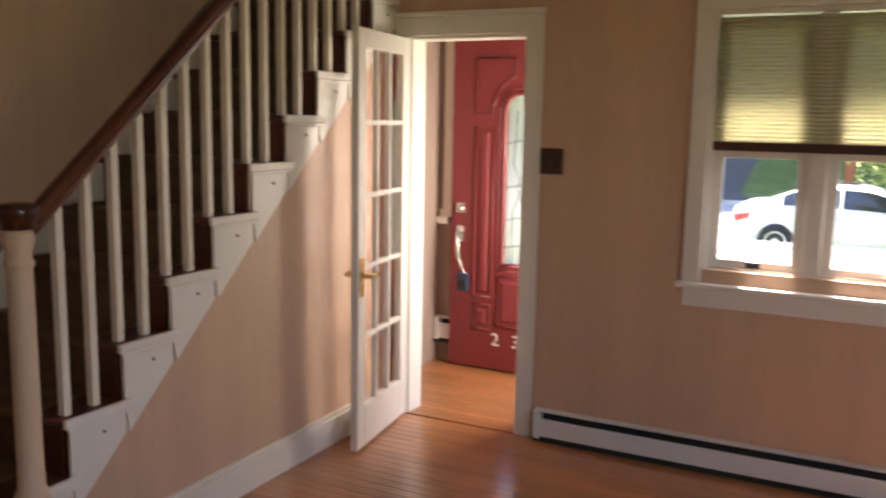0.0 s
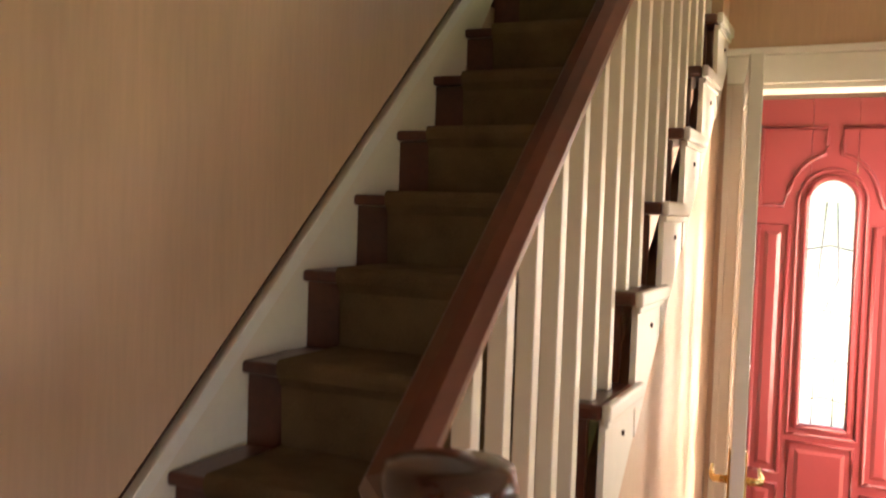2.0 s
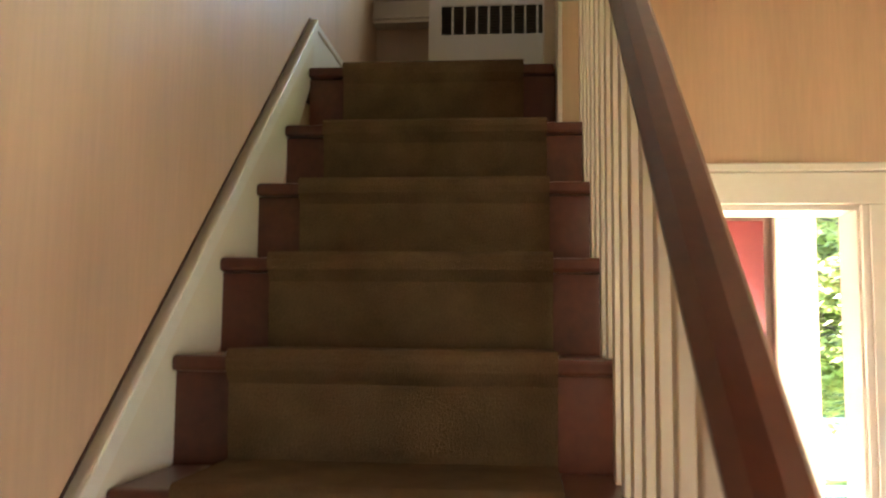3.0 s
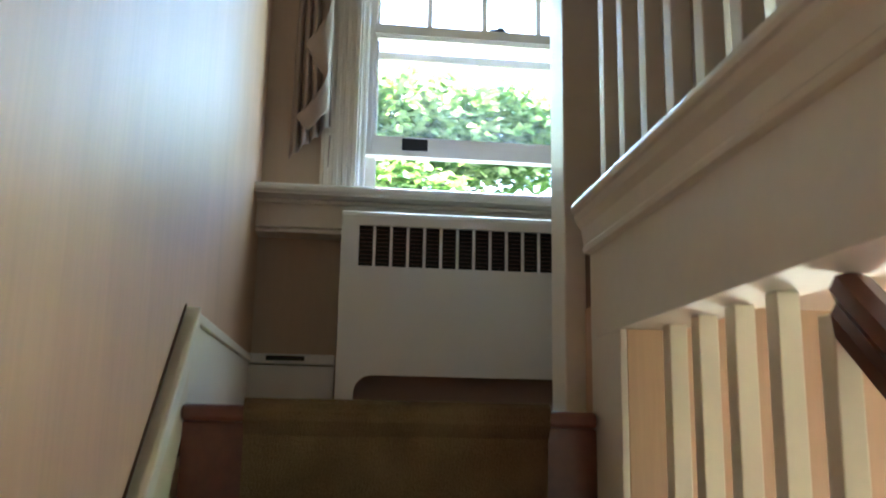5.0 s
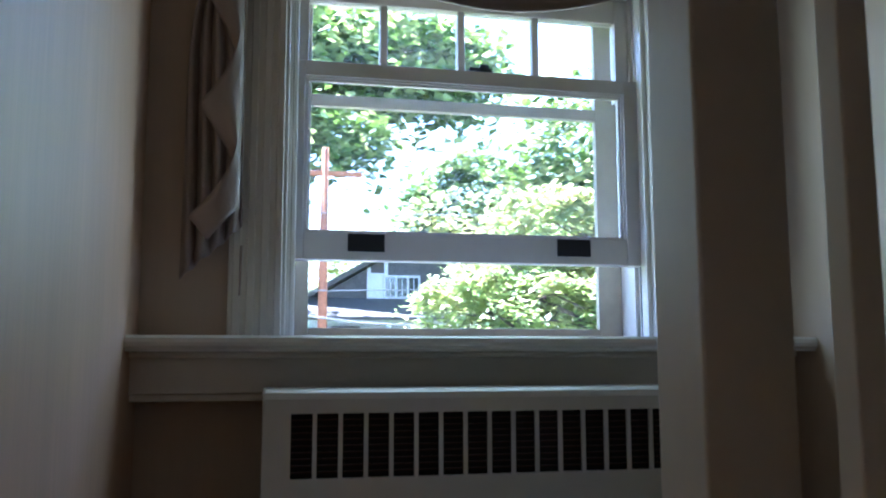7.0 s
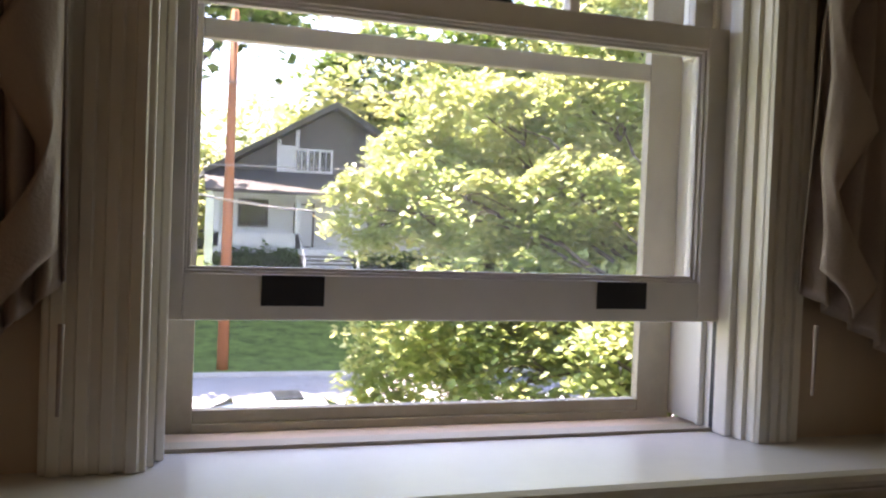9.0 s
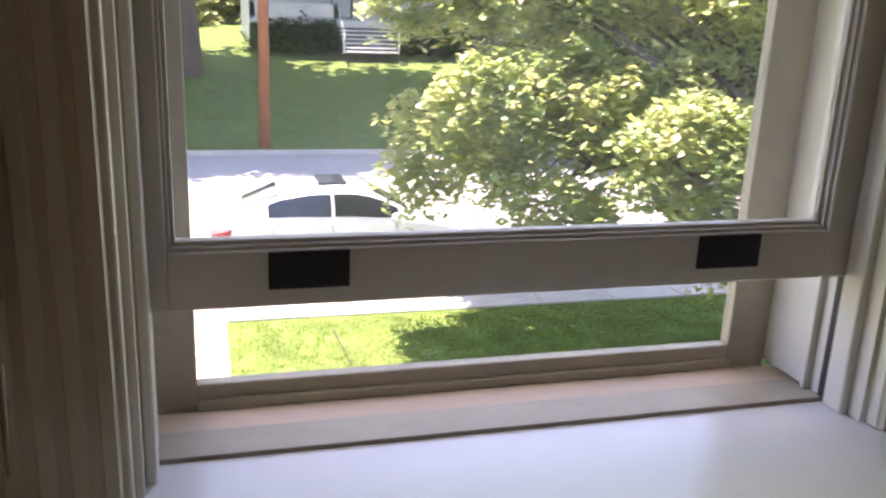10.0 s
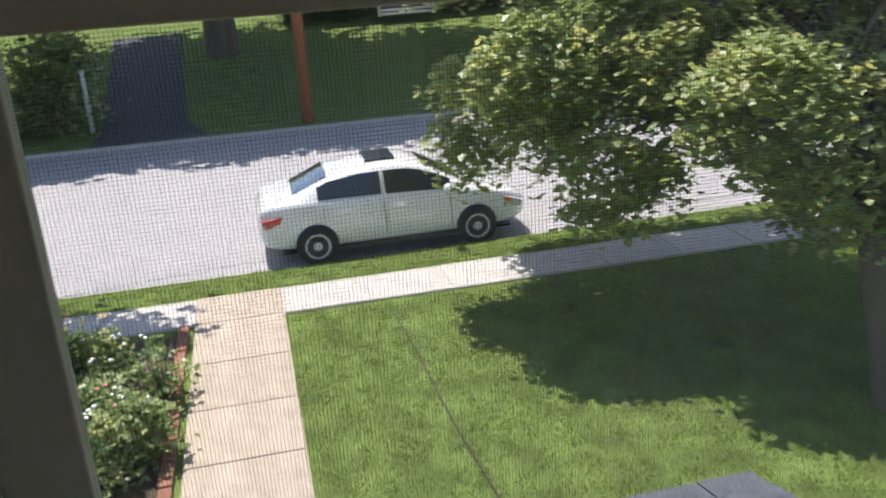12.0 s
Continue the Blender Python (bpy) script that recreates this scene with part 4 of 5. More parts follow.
def curtains():
    c = thing("swag_curtain", "taupe satin swag with gathered side tails", "curtain", at=(0, YL, 0))
    c.matrix_basis = WINDOW @ Matrix.Translation((0, YL, 0))
    for side, xa, xb in ((1, -2.71, -2.59), (-1, -1.40, -1.60)):
        # tail: pleated sheet whose inner edge falls in zigzag turns
        def tail(u, v, xa=xa, xb=xb):
            low = 3.235 + 0.11 * u
            z = 4.13 + (low - 4.13) * v
            pinch = 1 - 0.45 * math.exp(-((z - 3.885) / 0.09) ** 2)
            mid = xa + (xb - xa) * 0.52
            x = mid + (xa + (xb - xa) * u - mid) * pinch * (0.8 + 0.2 * v)
            y = -0.04 - 0.014 * math.sin(u * 26 + 1.2 * math.sin(v * 5)) * (0.4 + 0.6 * v) - 0.006 * math.sin(u * 11 + v * 4)
            return (x, y, z)
        b = Build().grid(tail, 56, 44, M["satin"])
        o = b.ob("tail", c, normals=False)
        m = o.modifiers.new("thick", "SOLIDIFY")
        m.thickness = 0.003

        def fold(u, v, xa=xa, xb=xb):
            # cascade: the lining edge runs down in soft zigzag turns
            z = 3.98 - 0.60 * v
            tri = abs(((v * 2.6 + 0.1) % 1.0) * 2 - 1)
            w = 0.018 + 0.085 * (1 - tri) ** 1.3 * (0.6 + 0.4 * v)
            sg = 1 if xb > xa else -1
            x = xb - sg * (0.006 + w * u)
            y = -0.062 - 0.018 * math.sin(u * math.pi) - 0.012 * (1 - tri)
            return (x, y, z - 0.07 * u)
        b = Build().grid(fold, 10, 70, M["satin"])
        o = b.ob("folded_edge", c, normals=False)
        m = o.modifiers.new("thick", "SOLIDIFY")
        m.thickness = 0.003
        b = Build().tube([(xb, -0.075, 3.30), (xb - 0.002, -0.075, 3.2)], [0.004, 0.002], M["satin"], 6)
        b.ob("tassel", c)
        b = Build().lathe([(0.03, 0), (0.038, 0.012), (0.028, 0.03), (0.0, 0.036)], M["brown"], ((xa + xb) / 2, -0.07, 3.885), 14, Matrix.Rotation(radians(90), 3, "X"))
        tagged(b.ob("rosette", c), "dark round holdback")

    def swag(u, v):
        x = -2.68 + 1.26 * u
        sag = 4 * u * (1 - u)
        z = 4.15 - 0.04 * v - 0.275 * sag * v
        y = -0.06 - 0.05 * sag * math.sin(v * math.pi) - 0.012 * math.sin(v * 26)
        return (x, y, z)
    o = Build().grid(swag, 40, 48, M["satin"]).ob("swag", c, normals=False)
    m = o.modifiers.new("thick", "SOLIDIFY")
    m.thickness = 0.003
    Build().tube([(-2.76, -0.045, 4.15), (-1.35, -0.045, 4.15)], 0.012, M["brown"]).ob("rod", c)


curtains()


# ---- outdoors: ground, road, walks ----
def level(y):
    """Height of the ground along y: lawn, verge, road, far bank."""
    pts = [(-400, GROUND), (19.34, GROUND), (19.42, GROUND - 0.09), (30.75, GROUND - 0.09), (30.82, GROUND + 0.03), (33.0, GROUND + 0.12), (45.0, 1.0), (400, 6.0)]
    for (a, za), (c, zc) in zip(pts, pts[1:]):
        if y <= c:
            return za + (zc - za) * (y - a) / (c - a)
    return pts[-1][1]


b = Build()
ysl = [-300, -60, -10, 6.5, 9, 12, 15, 17.4, 18.5, 19.34, 19.42, 25, 30.75, 30.82, 32, 33, 36, 39, 42, 45, 60, 120, 400]
xsl = [-400, -100, -40, -20, -10, -6, -3, 0, 3, 6, 10, 20, 40, 100, 400]
vs = [(x, y, level(y)) for y in ysl for x in xsl]
w = len(xsl)
fs = []
for j in range(len(ysl) - 1):
    for i in range(w - 1):
        fs.append((j * w + i, j * w + i + 1, (j + 1) * w + i + 1, (j + 1) * w + i))
b.add(vs, fs, M["grass"])
structure(b.ob("ground"), "mown green lawn and verges", "ground")
b = Build()
b.add([(-400, 19.43, GROUND - 0.078), (400, 19.43, GROUND - 0.078), (400, 30.74, GROUND - 0.078), (-400, 30.74, GROUND - 0.078)], [(0, 1, 2, 3)], M["road"])
structure(b.ob("road"), "pale worn asphalt street", "road")
b = Build().box(-200, 30.75, GROUND - 0.09, 200, 30.9, GROUND + 0.045, M["concrete"], 0.01)
structure(b.ob("kerb"), "pale concrete kerb", "kerb")
b = Build()
b.add([(-6.6, 30.92, GROUND + 0.05), (-3.4, 30.92, GROUND + 0.05), (-4.1, 33, level(33) + 0.03), (-6.5, 33, level(33) + 0.03), (-4.6, 44, level(44) + 0.05), (-7.2, 44, level(44) + 0.05)], [(0, 1, 2, 3), (3, 2, 4, 5)], M["asphalt"])
structure(b.ob("driveway"), "black asphalt driveway", "driveway")


def slab_mesh(w, d, mat):
    b = Build().box(0.006, 0.006, 0, w - 0.006, d - 0.006, 0.05, mat, 0.012)
    me = bpy.data.meshes.new("slab")
    bmesh.ops.recalc_face_normals(b.bm, faces=b.bm.faces[:])
    b.bm.to_mesh(me)
    b.bm.free()
    me.materials.append(mat)
    return me


b = Build().box(-60, 17.47, GROUND - 0.05, 60, 18.44, GROUND + 0.018, M["concrete"])
pave = structure(b.ob("pavement"), "pale concrete sidewalk slabs", "pavement")
me = slab_mesh(1.2, 0.98, M["concrete"])
for i in range(-14, 15):
    o = new("slab", me)
    o.parent = pave
    o.location = (-2.19 + 1.2 * i - (1.2 if i < 0 else 0) + (0.0), 17.465, GROUND - 0.022 + 0.004 * random.random())
    o.rotation_euler = (radians(random.uniform(-0.25, 0.25)), radians(random.uniform(-0.25, 0.25)), 0)
b = Build().box(-3.395, 7.0, GROUND - 0.05, -2.19, 18.44, GROUND + 0.02, M["sandwalk"])
walkway = structure(b.ob("front_walk"), "sandy concrete front walk slabs", "pavement")
ys = [18.445, 17.46, 16.2, 15.02, 13.88, 12.7, 11.5, 10.3, 9.1, 7.9]
for a, c in zip(ys[1:], ys):
    o = new("slab", slab_mesh(1.21, c - a, M["sandwalk"]))
    o.parent = walkway
    o.location = (-3.40, a, GROUND - 0.016 + 0.006 * random.random())
b = Build()
for i in range(22):
    y = 8.0 + i * 0.43
    b.box(-3.60, y, GROUND - 0.02, -3.47, y + 0.41, GROUND + 0.07 + 0.01 * (i % 3), M["edging"], 0.012)
tagged(b.ob("bed_edging"), "reddish weathered edging along the flower bed", "edging", kind="stuff")


def crack(pts, mat, rad):
    """A thin dark line let into a flat surface."""
    b = Build()
    b.tube([(x, y, z) for x, y, z in pts], rad, mat, 5)
    return b


rng = random.Random(21)
for y, x0, x1 in ((13.35, -3.36, -2.5), (14.5, -3.2, -2.22), (11.1, -3.3, -2.4), (15.6, -3.3, -2.7)):
    pts = [(x0 + (x1 - x0) * k / 9, y + 0.18 * math.sin(k * 0.5) + rng.uniform(-0.03, 0.03), GROUND + 0.032) for k in range(10)]
    crack(pts, M["soil"], 0.005).ob("crack", walkway)
seam = crack([(0.25 * math.sin(k) * 0.06 - 0.75 + 0.02 * k, 16.9 - 0.62 * k, GROUND + 0.012) for k in range(14)], M["soil"], 0.011)
structure(seam.ob("lawn_seam"), "dark worn seam across the lawn", "ground")


def lawn_blades(n, x0, x1, y0, y1, seed):
    """Short grass blades in loose tufts, each one bent triangle pair."""
    rng = np.random.default_rng(seed)
    tufts = np.stack([rng.uniform(x0, x1, n // 9), rng.uniform(y0, y1, n // 9)], 1)
    q = tufts[rng.integers(0, len(tufts), n)] + rng.normal(size=(n, 2)) * 0.05
    q[:, 0] = np.clip(q[:, 0], x0, x1)
    q[:, 1] = np.clip(q[:, 1], y0, y1)
    a = rng.uniform(0, 2 * np.pi, n)
    hgt, lean, wid = rng.uniform(0.018, 0.045, n), rng.uniform(0.01, 0.05, n), rng.uniform(0.004, 0.008, n)
    d = np.stack([np.cos(a), np.sin(a)], 1)
    e = np.stack([-np.sin(a), np.cos(a)], 1)
    v = np.empty((n, 3, 3))
    v[:, 0, :2], v[:, 0, 2] = q - e * wid[:, None], GROUND - 0.005
    v[:, 1, :2], v[:, 1, 2] = q + e * wid[:, None], GROUND - 0.005
    v[:, 2, :2], v[:, 2, 2] = q + d * lean[:, None], GROUND + hgt
    me = bpy.data.meshes.new("grass")
    me.from_pydata(v.reshape(-1, 3).tolist(), [], np.arange(3 * n).reshape(-1, 3).tolist())
    for m in ("blade", "dryblade"):
        me.materials.append(M[m])
    dry = (np.sin(q[:, 0] * 2.1 + 1.3 * np.sin(q[:, 1] * 1.7)) + rng.normal(size=n) * 0.8 > 1.6)
    me.polygons.foreach_set("material_index", dry.astype(np.int32))
    return tagged(new("grass", me), "short mown grass blades of the lawn and verge", "grass", kind="stuff")


lawn_blades(120000, -2.17, 6.5, 8.2, 17.45, 61)
lawn_blades(24000, -8.0, 9.0, 18.46, 19.33, 62)


# ---- leaves and trees ----
def leaf_cloud(name, parent, centers, radii, n, size, mats, droop=0.3, seed=1, shell=(0.62, 1.05), spread=None):
    """Many small folded leaves spread over lobes; uneven outline, thinner inside."""
    rng = np.random.default_rng(seed)
    centers, radii = np.array(centers, float), np.array(radii, float)
    vol = (radii[:, 0] * radii[:, 1] + radii[:, 1] * radii[:, 2])
    clumps = max(20, n // 45)
    k = rng.choice(len(centers), clumps, p=vol / vol.sum())
    d = rng.normal(size=(clumps, 3))
    d /= np.linalg.norm(d, axis=1)[:, None]
    r = rng.uniform(*shell, clumps) ** 0.8
    cp = centers[k] + d * radii[k] * r[:, None]
    ci = rng.integers(0, clumps, n)
    spread = spread or radii.mean() * 0.13 + size * 1.0
    off = rng.normal(size=(n, 3)) * spread * np.array([1, 1, 0.42])
    off[:, 2] -= 0.25 * (off[:, 0] ** 2 + off[:, 1] ** 2) / max(spread, 1e-3)
    p = cp[ci] + off
    a = rng.uniform(0, 2 * np.pi, n)
    t = rng.normal(0.25, 0.45, n)
    sx = size * rng.uniform(0.6, 1.25, n)
    u = np.stack([np.cos(a), np.sin(a), -np.abs(t) * droop * 2], 1)
    v = np.stack([-np.sin(a), np.cos(a), rng.normal(0, 0.35, n)], 1)
    nrm = np.cross(u, v)
    nrm /= np.linalg.norm(nrm, axis=1)[:, None] + 1e-9
    s = sx[:, None]
    verts = np.empty((n, 6, 3))
    verts[:, 0] = p - u * s * 0.5
    verts[:, 1] = p - u * s * 0.05 + v * s * 0.48 + nrm * s * 0.10
    verts[:, 2] = p + u * s * 0.25 + v * s * 0.28 + nrm * s * 0.05
    verts[:, 3] = p + u * s * 0.62
    verts[:, 4] = p + u * s * 0.25 - v * s * 0.28 + nrm * s * 0.05
    verts[:, 5] = p - u * s * 0.05 - v * s * 0.48 + nrm * s * 0.10
    base = np.arange(n)[:, None] * 6
    faces = np.concatenate([base + np.array([[0, 3, 2, 1]]), base + np.array([[0, 5, 4, 3]])], 1).reshape(-1, 4)
    me = bpy.data.meshes.new(name)
    me.from_pydata(verts.reshape(-1, 3).tolist(), [], faces.tolist())
    for m in mats:
        me.materials.append(m)
    mi = rng.choice(len(mats), clumps)[ci]
    me.polygons.foreach_set("material_index", np.repeat(mi, 2).astype(np.int32))
    o = new(name, me)
    o.parent = parent
    tagged(o, kind="stuff")
    return o


def limb(b, p0, p1, r0, r1, wob, rng):
    pts, rs = [], []
    for i in range(7):
        t = i / 6
        q = Vector(p0).lerp(Vector(p1), t) + Vector((rng.uniform(-wob, wob), rng.uniform(-wob, wob), rng.uniform(-wob, wob) * 0.5)) * (t * (1 - t) * 4)
        q.z += wob * 1.5 * math.sin(t * math.pi)
        pts.append(q)
        rs.append(r0 + (r1 - r0) * t)
    b.tube(pts, rs, M["bark"], 9)


def tree(label, base, top, r, lobes, n, size, mats, seed, **leafage):
    t = thing("tree", label, "tree", at=base)
    rng = random.Random(seed)
    b = Build()
    z0 = -0.3
    fork = Vector((top[0] - base[0], top[1] - base[1], top[2] - base[2]))
    b.tube([(0, 0, z0), (0, 0, 0.0), fork * 0.35, fork * 0.7, fork], [r * 1.7, r * 1.25, r, r * 0.9, r * 0.7], M["bark"], 12)
    for c, rr in lobes:
        q = Vector(c) - Vector(base)
        limb(b, fork * rng.uniform(0.7, 1.0), q, r * 0.28, r * 0.05, 0.25, rng)
        for _ in range(4):
            d = Vector((rng.uniform(-1, 1) * rr[0], rng.uniform(-1, 1) * rr[1], rng.uniform(-0.8, 0.6) * rr[2])) * 0.8
            limb(b, q * 0.8 + fork * 0.2, q + d, r * 0.14, r * 0.03, 0.15, rng)
    b.ob("trunk", t)
    leaf_cloud("leaves", t, [(c[0] - base[0], c[1] - base[1], c[2] - base[2]) for c, _ in lobes], [rr for _, rr in lobes], n, size, mats, seed=seed, **leafage)
    return t


tree("leafy maple in the front lawn with drooping limbs", (3.62, 12.75, GROUND), (3.8, 14.2, 2.6), 0.15, [
    ((0.5, 17.0, 1.6), (0.45, 0.45, 0.95)), ((1.05, 15.8, 2.25), (0.75, 0.8, 0.75)), ((1.75, 15.4, 1.45), (0.72, 0.75, 1.05)), ((2.3, 15.6, 2.5), (0.7, 0.8, 0.7)),
    ((2.75, 14.0, 2.0), (0.75, 0.7, 0.7)), ((3.6, 13.8, 1.55), (0.85, 0.8, 0.95)), ((4.5, 13.6, 1.2), (0.8, 0.8, 0.95)), ((3.5, 14.9, 2.5), (0.9, 0.9, 0.7)), ((5.2, 14.4, 2.2), (1.0, 1.0, 1.1)),
    ((1.1, 17.5, 4.1), (0.8, 0.7, 0.5)), ((1.7, 16.7, 3.7), (0.95, 0.9, 0.6)), ((2.9, 15.9, 3.9), (0.9, 0.9, 0.6)), ((4.2, 14.9, 3.8), (1.1, 1.0, 0.7)), ((5.6, 15.0, 4.2), (1.1, 1.1, 0.8)),
    ((2.2, 17.8, 5.2), (1.0, 0.9, 0.6)), ((3.6, 16.8, 5.3), (1.1, 1.0, 0.7)), ((5.0, 16.2, 5.6), (1.1, 1.1, 0.8)), ((4.4, 17.4, 6.7), (1.1, 1.0, 0.8)),
    ((1.9, 19.8, 4.3), (0.95, 0.85, 0.6)), ((3.4, 20.0, 4.5), (1.0, 0.9, 0.6)), ((5.0, 19.7, 4.3), (1.0, 0.9, 0.6)), ((4.4, 17.0, 1.9), (0.9, 0.9, 0.8)),
    ((0.45, 17.5, 3.7), (0.75, 0.65, 0.55)), ((1.4, 18.6, 4.4), (0.9, 0.8, 0.6)), ((2.8, 18.7, 4.6), (0.9, 0.8, 0.6)), ((4.2, 18.4, 4.5), (0.9, 0.8, 0.6)), ((5.8, 17.6, 4.8), (0.9, 0.9, 0.6))],
     128000, 0.1, [M["leaf"], M["leaf"], M["leaf2"]], 3, shell=(0.75, 1.0), spread=0.15)
tree("tall maple beyond the street", (10.0, 34.0, level(34)), (10.2, 34, 6), 0.35, [
    ((10.5, 33, 7.5), (3.6, 3, 3)), ((7.5, 33, 5.0), (2.2, 2.4, 2.6)), ((13.5, 33, 6.0), (3, 3, 3.2)), ((10.0, 34, 11), (3.6, 3.5, 3)), ((16.5, 34, 8.5), (4, 3, 4)), ((12, 32, 2.6), (3.0, 2, 2.0))], 20000, 0.34, [M["leaf"], M["leaf2"], M["leaf3"]], 5)
tree("tall shade tree across the street", (-2.9, 40.5, level(40.5)), (-3.2, 40, 9), 0.5, [
    ((-6.5, 39, 14.6), (4.6, 3.8, 2.2)), ((-1.0, 41, 15.8), (4.2, 3.8, 2.0)), ((4.2, 42.5, 16.3), (3.8, 3.4, 2.0)), ((-10.5, 38, 12.4), (4, 3.5, 2.6)), ((-4.5, 44.5, 15.3), (4.6, 3.4, 2.2))], 34000, 0.46, [M["leaf"], M["leaf3"]], 7)
tree("broad shade tree across the street", (-12.5, 36.0, level(36)), (-12, 35, 6.5), 0.45, [
    ((-11, 34, 8), (3.8, 2.8, 2.2)), ((-15, 34, 8), (4, 3.2, 3)), ((-8.4, 32.6, 7.2), (2.0, 1.6, 1.0)), ((-4.2, 33.6, 9.6), (2.4, 1.6, 0.9)), ((-0.5, 34.4, 10.8), (2.4, 1.6, 0.9))], 20000, 0.34, [M["leaf"], M["leaf3"]], 9)
tree("street tree beside the sidewalk", (-8.3, 19.0, GROUND), (-8.2, 19.1, 3.4), 0.2, [
    ((-7.6, 19.8, 5.5), (2.3, 1.0, 1.5)), ((-9.5, 19.5, 6.0), (2.2, 1.6, 1.6)), ((-5.6, 19.6, 5.6), (1.2, 0.6, 0.7))], 12000, 0.17, [M["leaf"], M["leaf3"]], 11)
for i, (x, y, z, r) in enumerate(((10, 60, 9, 6), (17, 56, 9, 6.5), (-6, 62, 4.5, 3.4), (-14, 56, 6, 5), (22, 48, 8, 7), (32, 44, 9, 8), (-24, 50, 7, 7), (24, 30, 6.5, 4.5), (1, 66, 5, 3))):
    tree("leafy tree far beyond the street", (x, y, level(y)), (x, y, z * 0.6), 0.4, [
        ((x, y, z), (r, r * 0.7, r * 0.8)), ((x + r * 0.5, y - 1, z * 0.6), (r * 0.6, r * 0.5, r * 0.5)), ((x - r * 0.5, y - 1, z * 0.7), (r * 0.6, r * 0.5, r * 0.5))], 9000, 0.5, [M["leaf2"], M["leaf"], M["leaf3"]] if i % 2 else [M["leaf2"], M["leaf2"], M["leaf"]], 20 + i)


for x, y, z, r, mats in ((3.0, 80, 8.5, 7.5, ("leaf2", "leaf2", "leaf")), (11.0, 79, 8.0, 7.0, ("leaf2", "leaf")), (12.0, 63, 13.5, 5.0, ("leaf3", "leaf3", "leaf"))):
    tree("tall leafy tree behind the bungalow", (x, y, level(y)), (x, y, z * 0.7), 0.4, [
        ((x, y, z), (r, r * 0.6, r * 0.8)), ((x + r * 0.5, y - 1, z * 0.65), (r * 0.6, r * 0.5, r * 0.5)), ((x - r * 0.5, y - 1, z * 0.7), (r * 0.6, r * 0.5, r * 0.5))], 11000, 0.5, [M[m] for m in mats], int(40 + x))


def hedge(label, boxes, n, size, seed, mats):
    h = thing("hedge", label, "hedge", at=(boxes[0][0][0], boxes[0][0][1], level(boxes[0][0][1])))
    b = Build()
    o = h.location
    rng = random.Random(seed)
    for c, r in boxes:
        for _ in range(6):
            b.tube([(c[0] - o.x + rng.uniform(-1, 1) * r[0] * 0.6, c[1] - o.y, -0.1), (c[0] - o.x + rng.uniform(-1, 1) * r[0] * 0.8, c[1] - o.y, r[2] * 1.2)], [0.03, 0.01], M["bark"], 5)
    tagged(b.ob("stems", h), kind="stuff")
    leaf_cloud("leaves", h, [(c[0] - o.x, c[1] - o.y, c[2] - o.z) for c, _ in boxes], [r for _, r in boxes], n, size, mats, seed=seed)


hedge("tall dark green hedge beside the driveway", [((-9.5, 33.2, 0.4), (2.2, 0.9, 1.5)), ((-12.5, 33.4, 0.4), (2.2, 0.9, 1.6)), ((-7.6, 33.6, 0.9), (0.7, 0.7, 1.9))], 9000, 0.2, 31, [M["leaf"], M["leaf3"], M["leaf"]])
hedge("clipped dark foundation hedge", [((0.9, 44.6, 1.6), (1.1, 0.5, 0.8)), ((2.4, 44.6, 1.6), (1.0, 0.5, 0.8)), ((7.0, 44.6, 1.6), (1.0, 0.5, 0.8)), ((8.8, 44.6, 1.6), (1.0, 0.5, 0.8))], 6000, 0.2, 33, [M["leaf3"]])


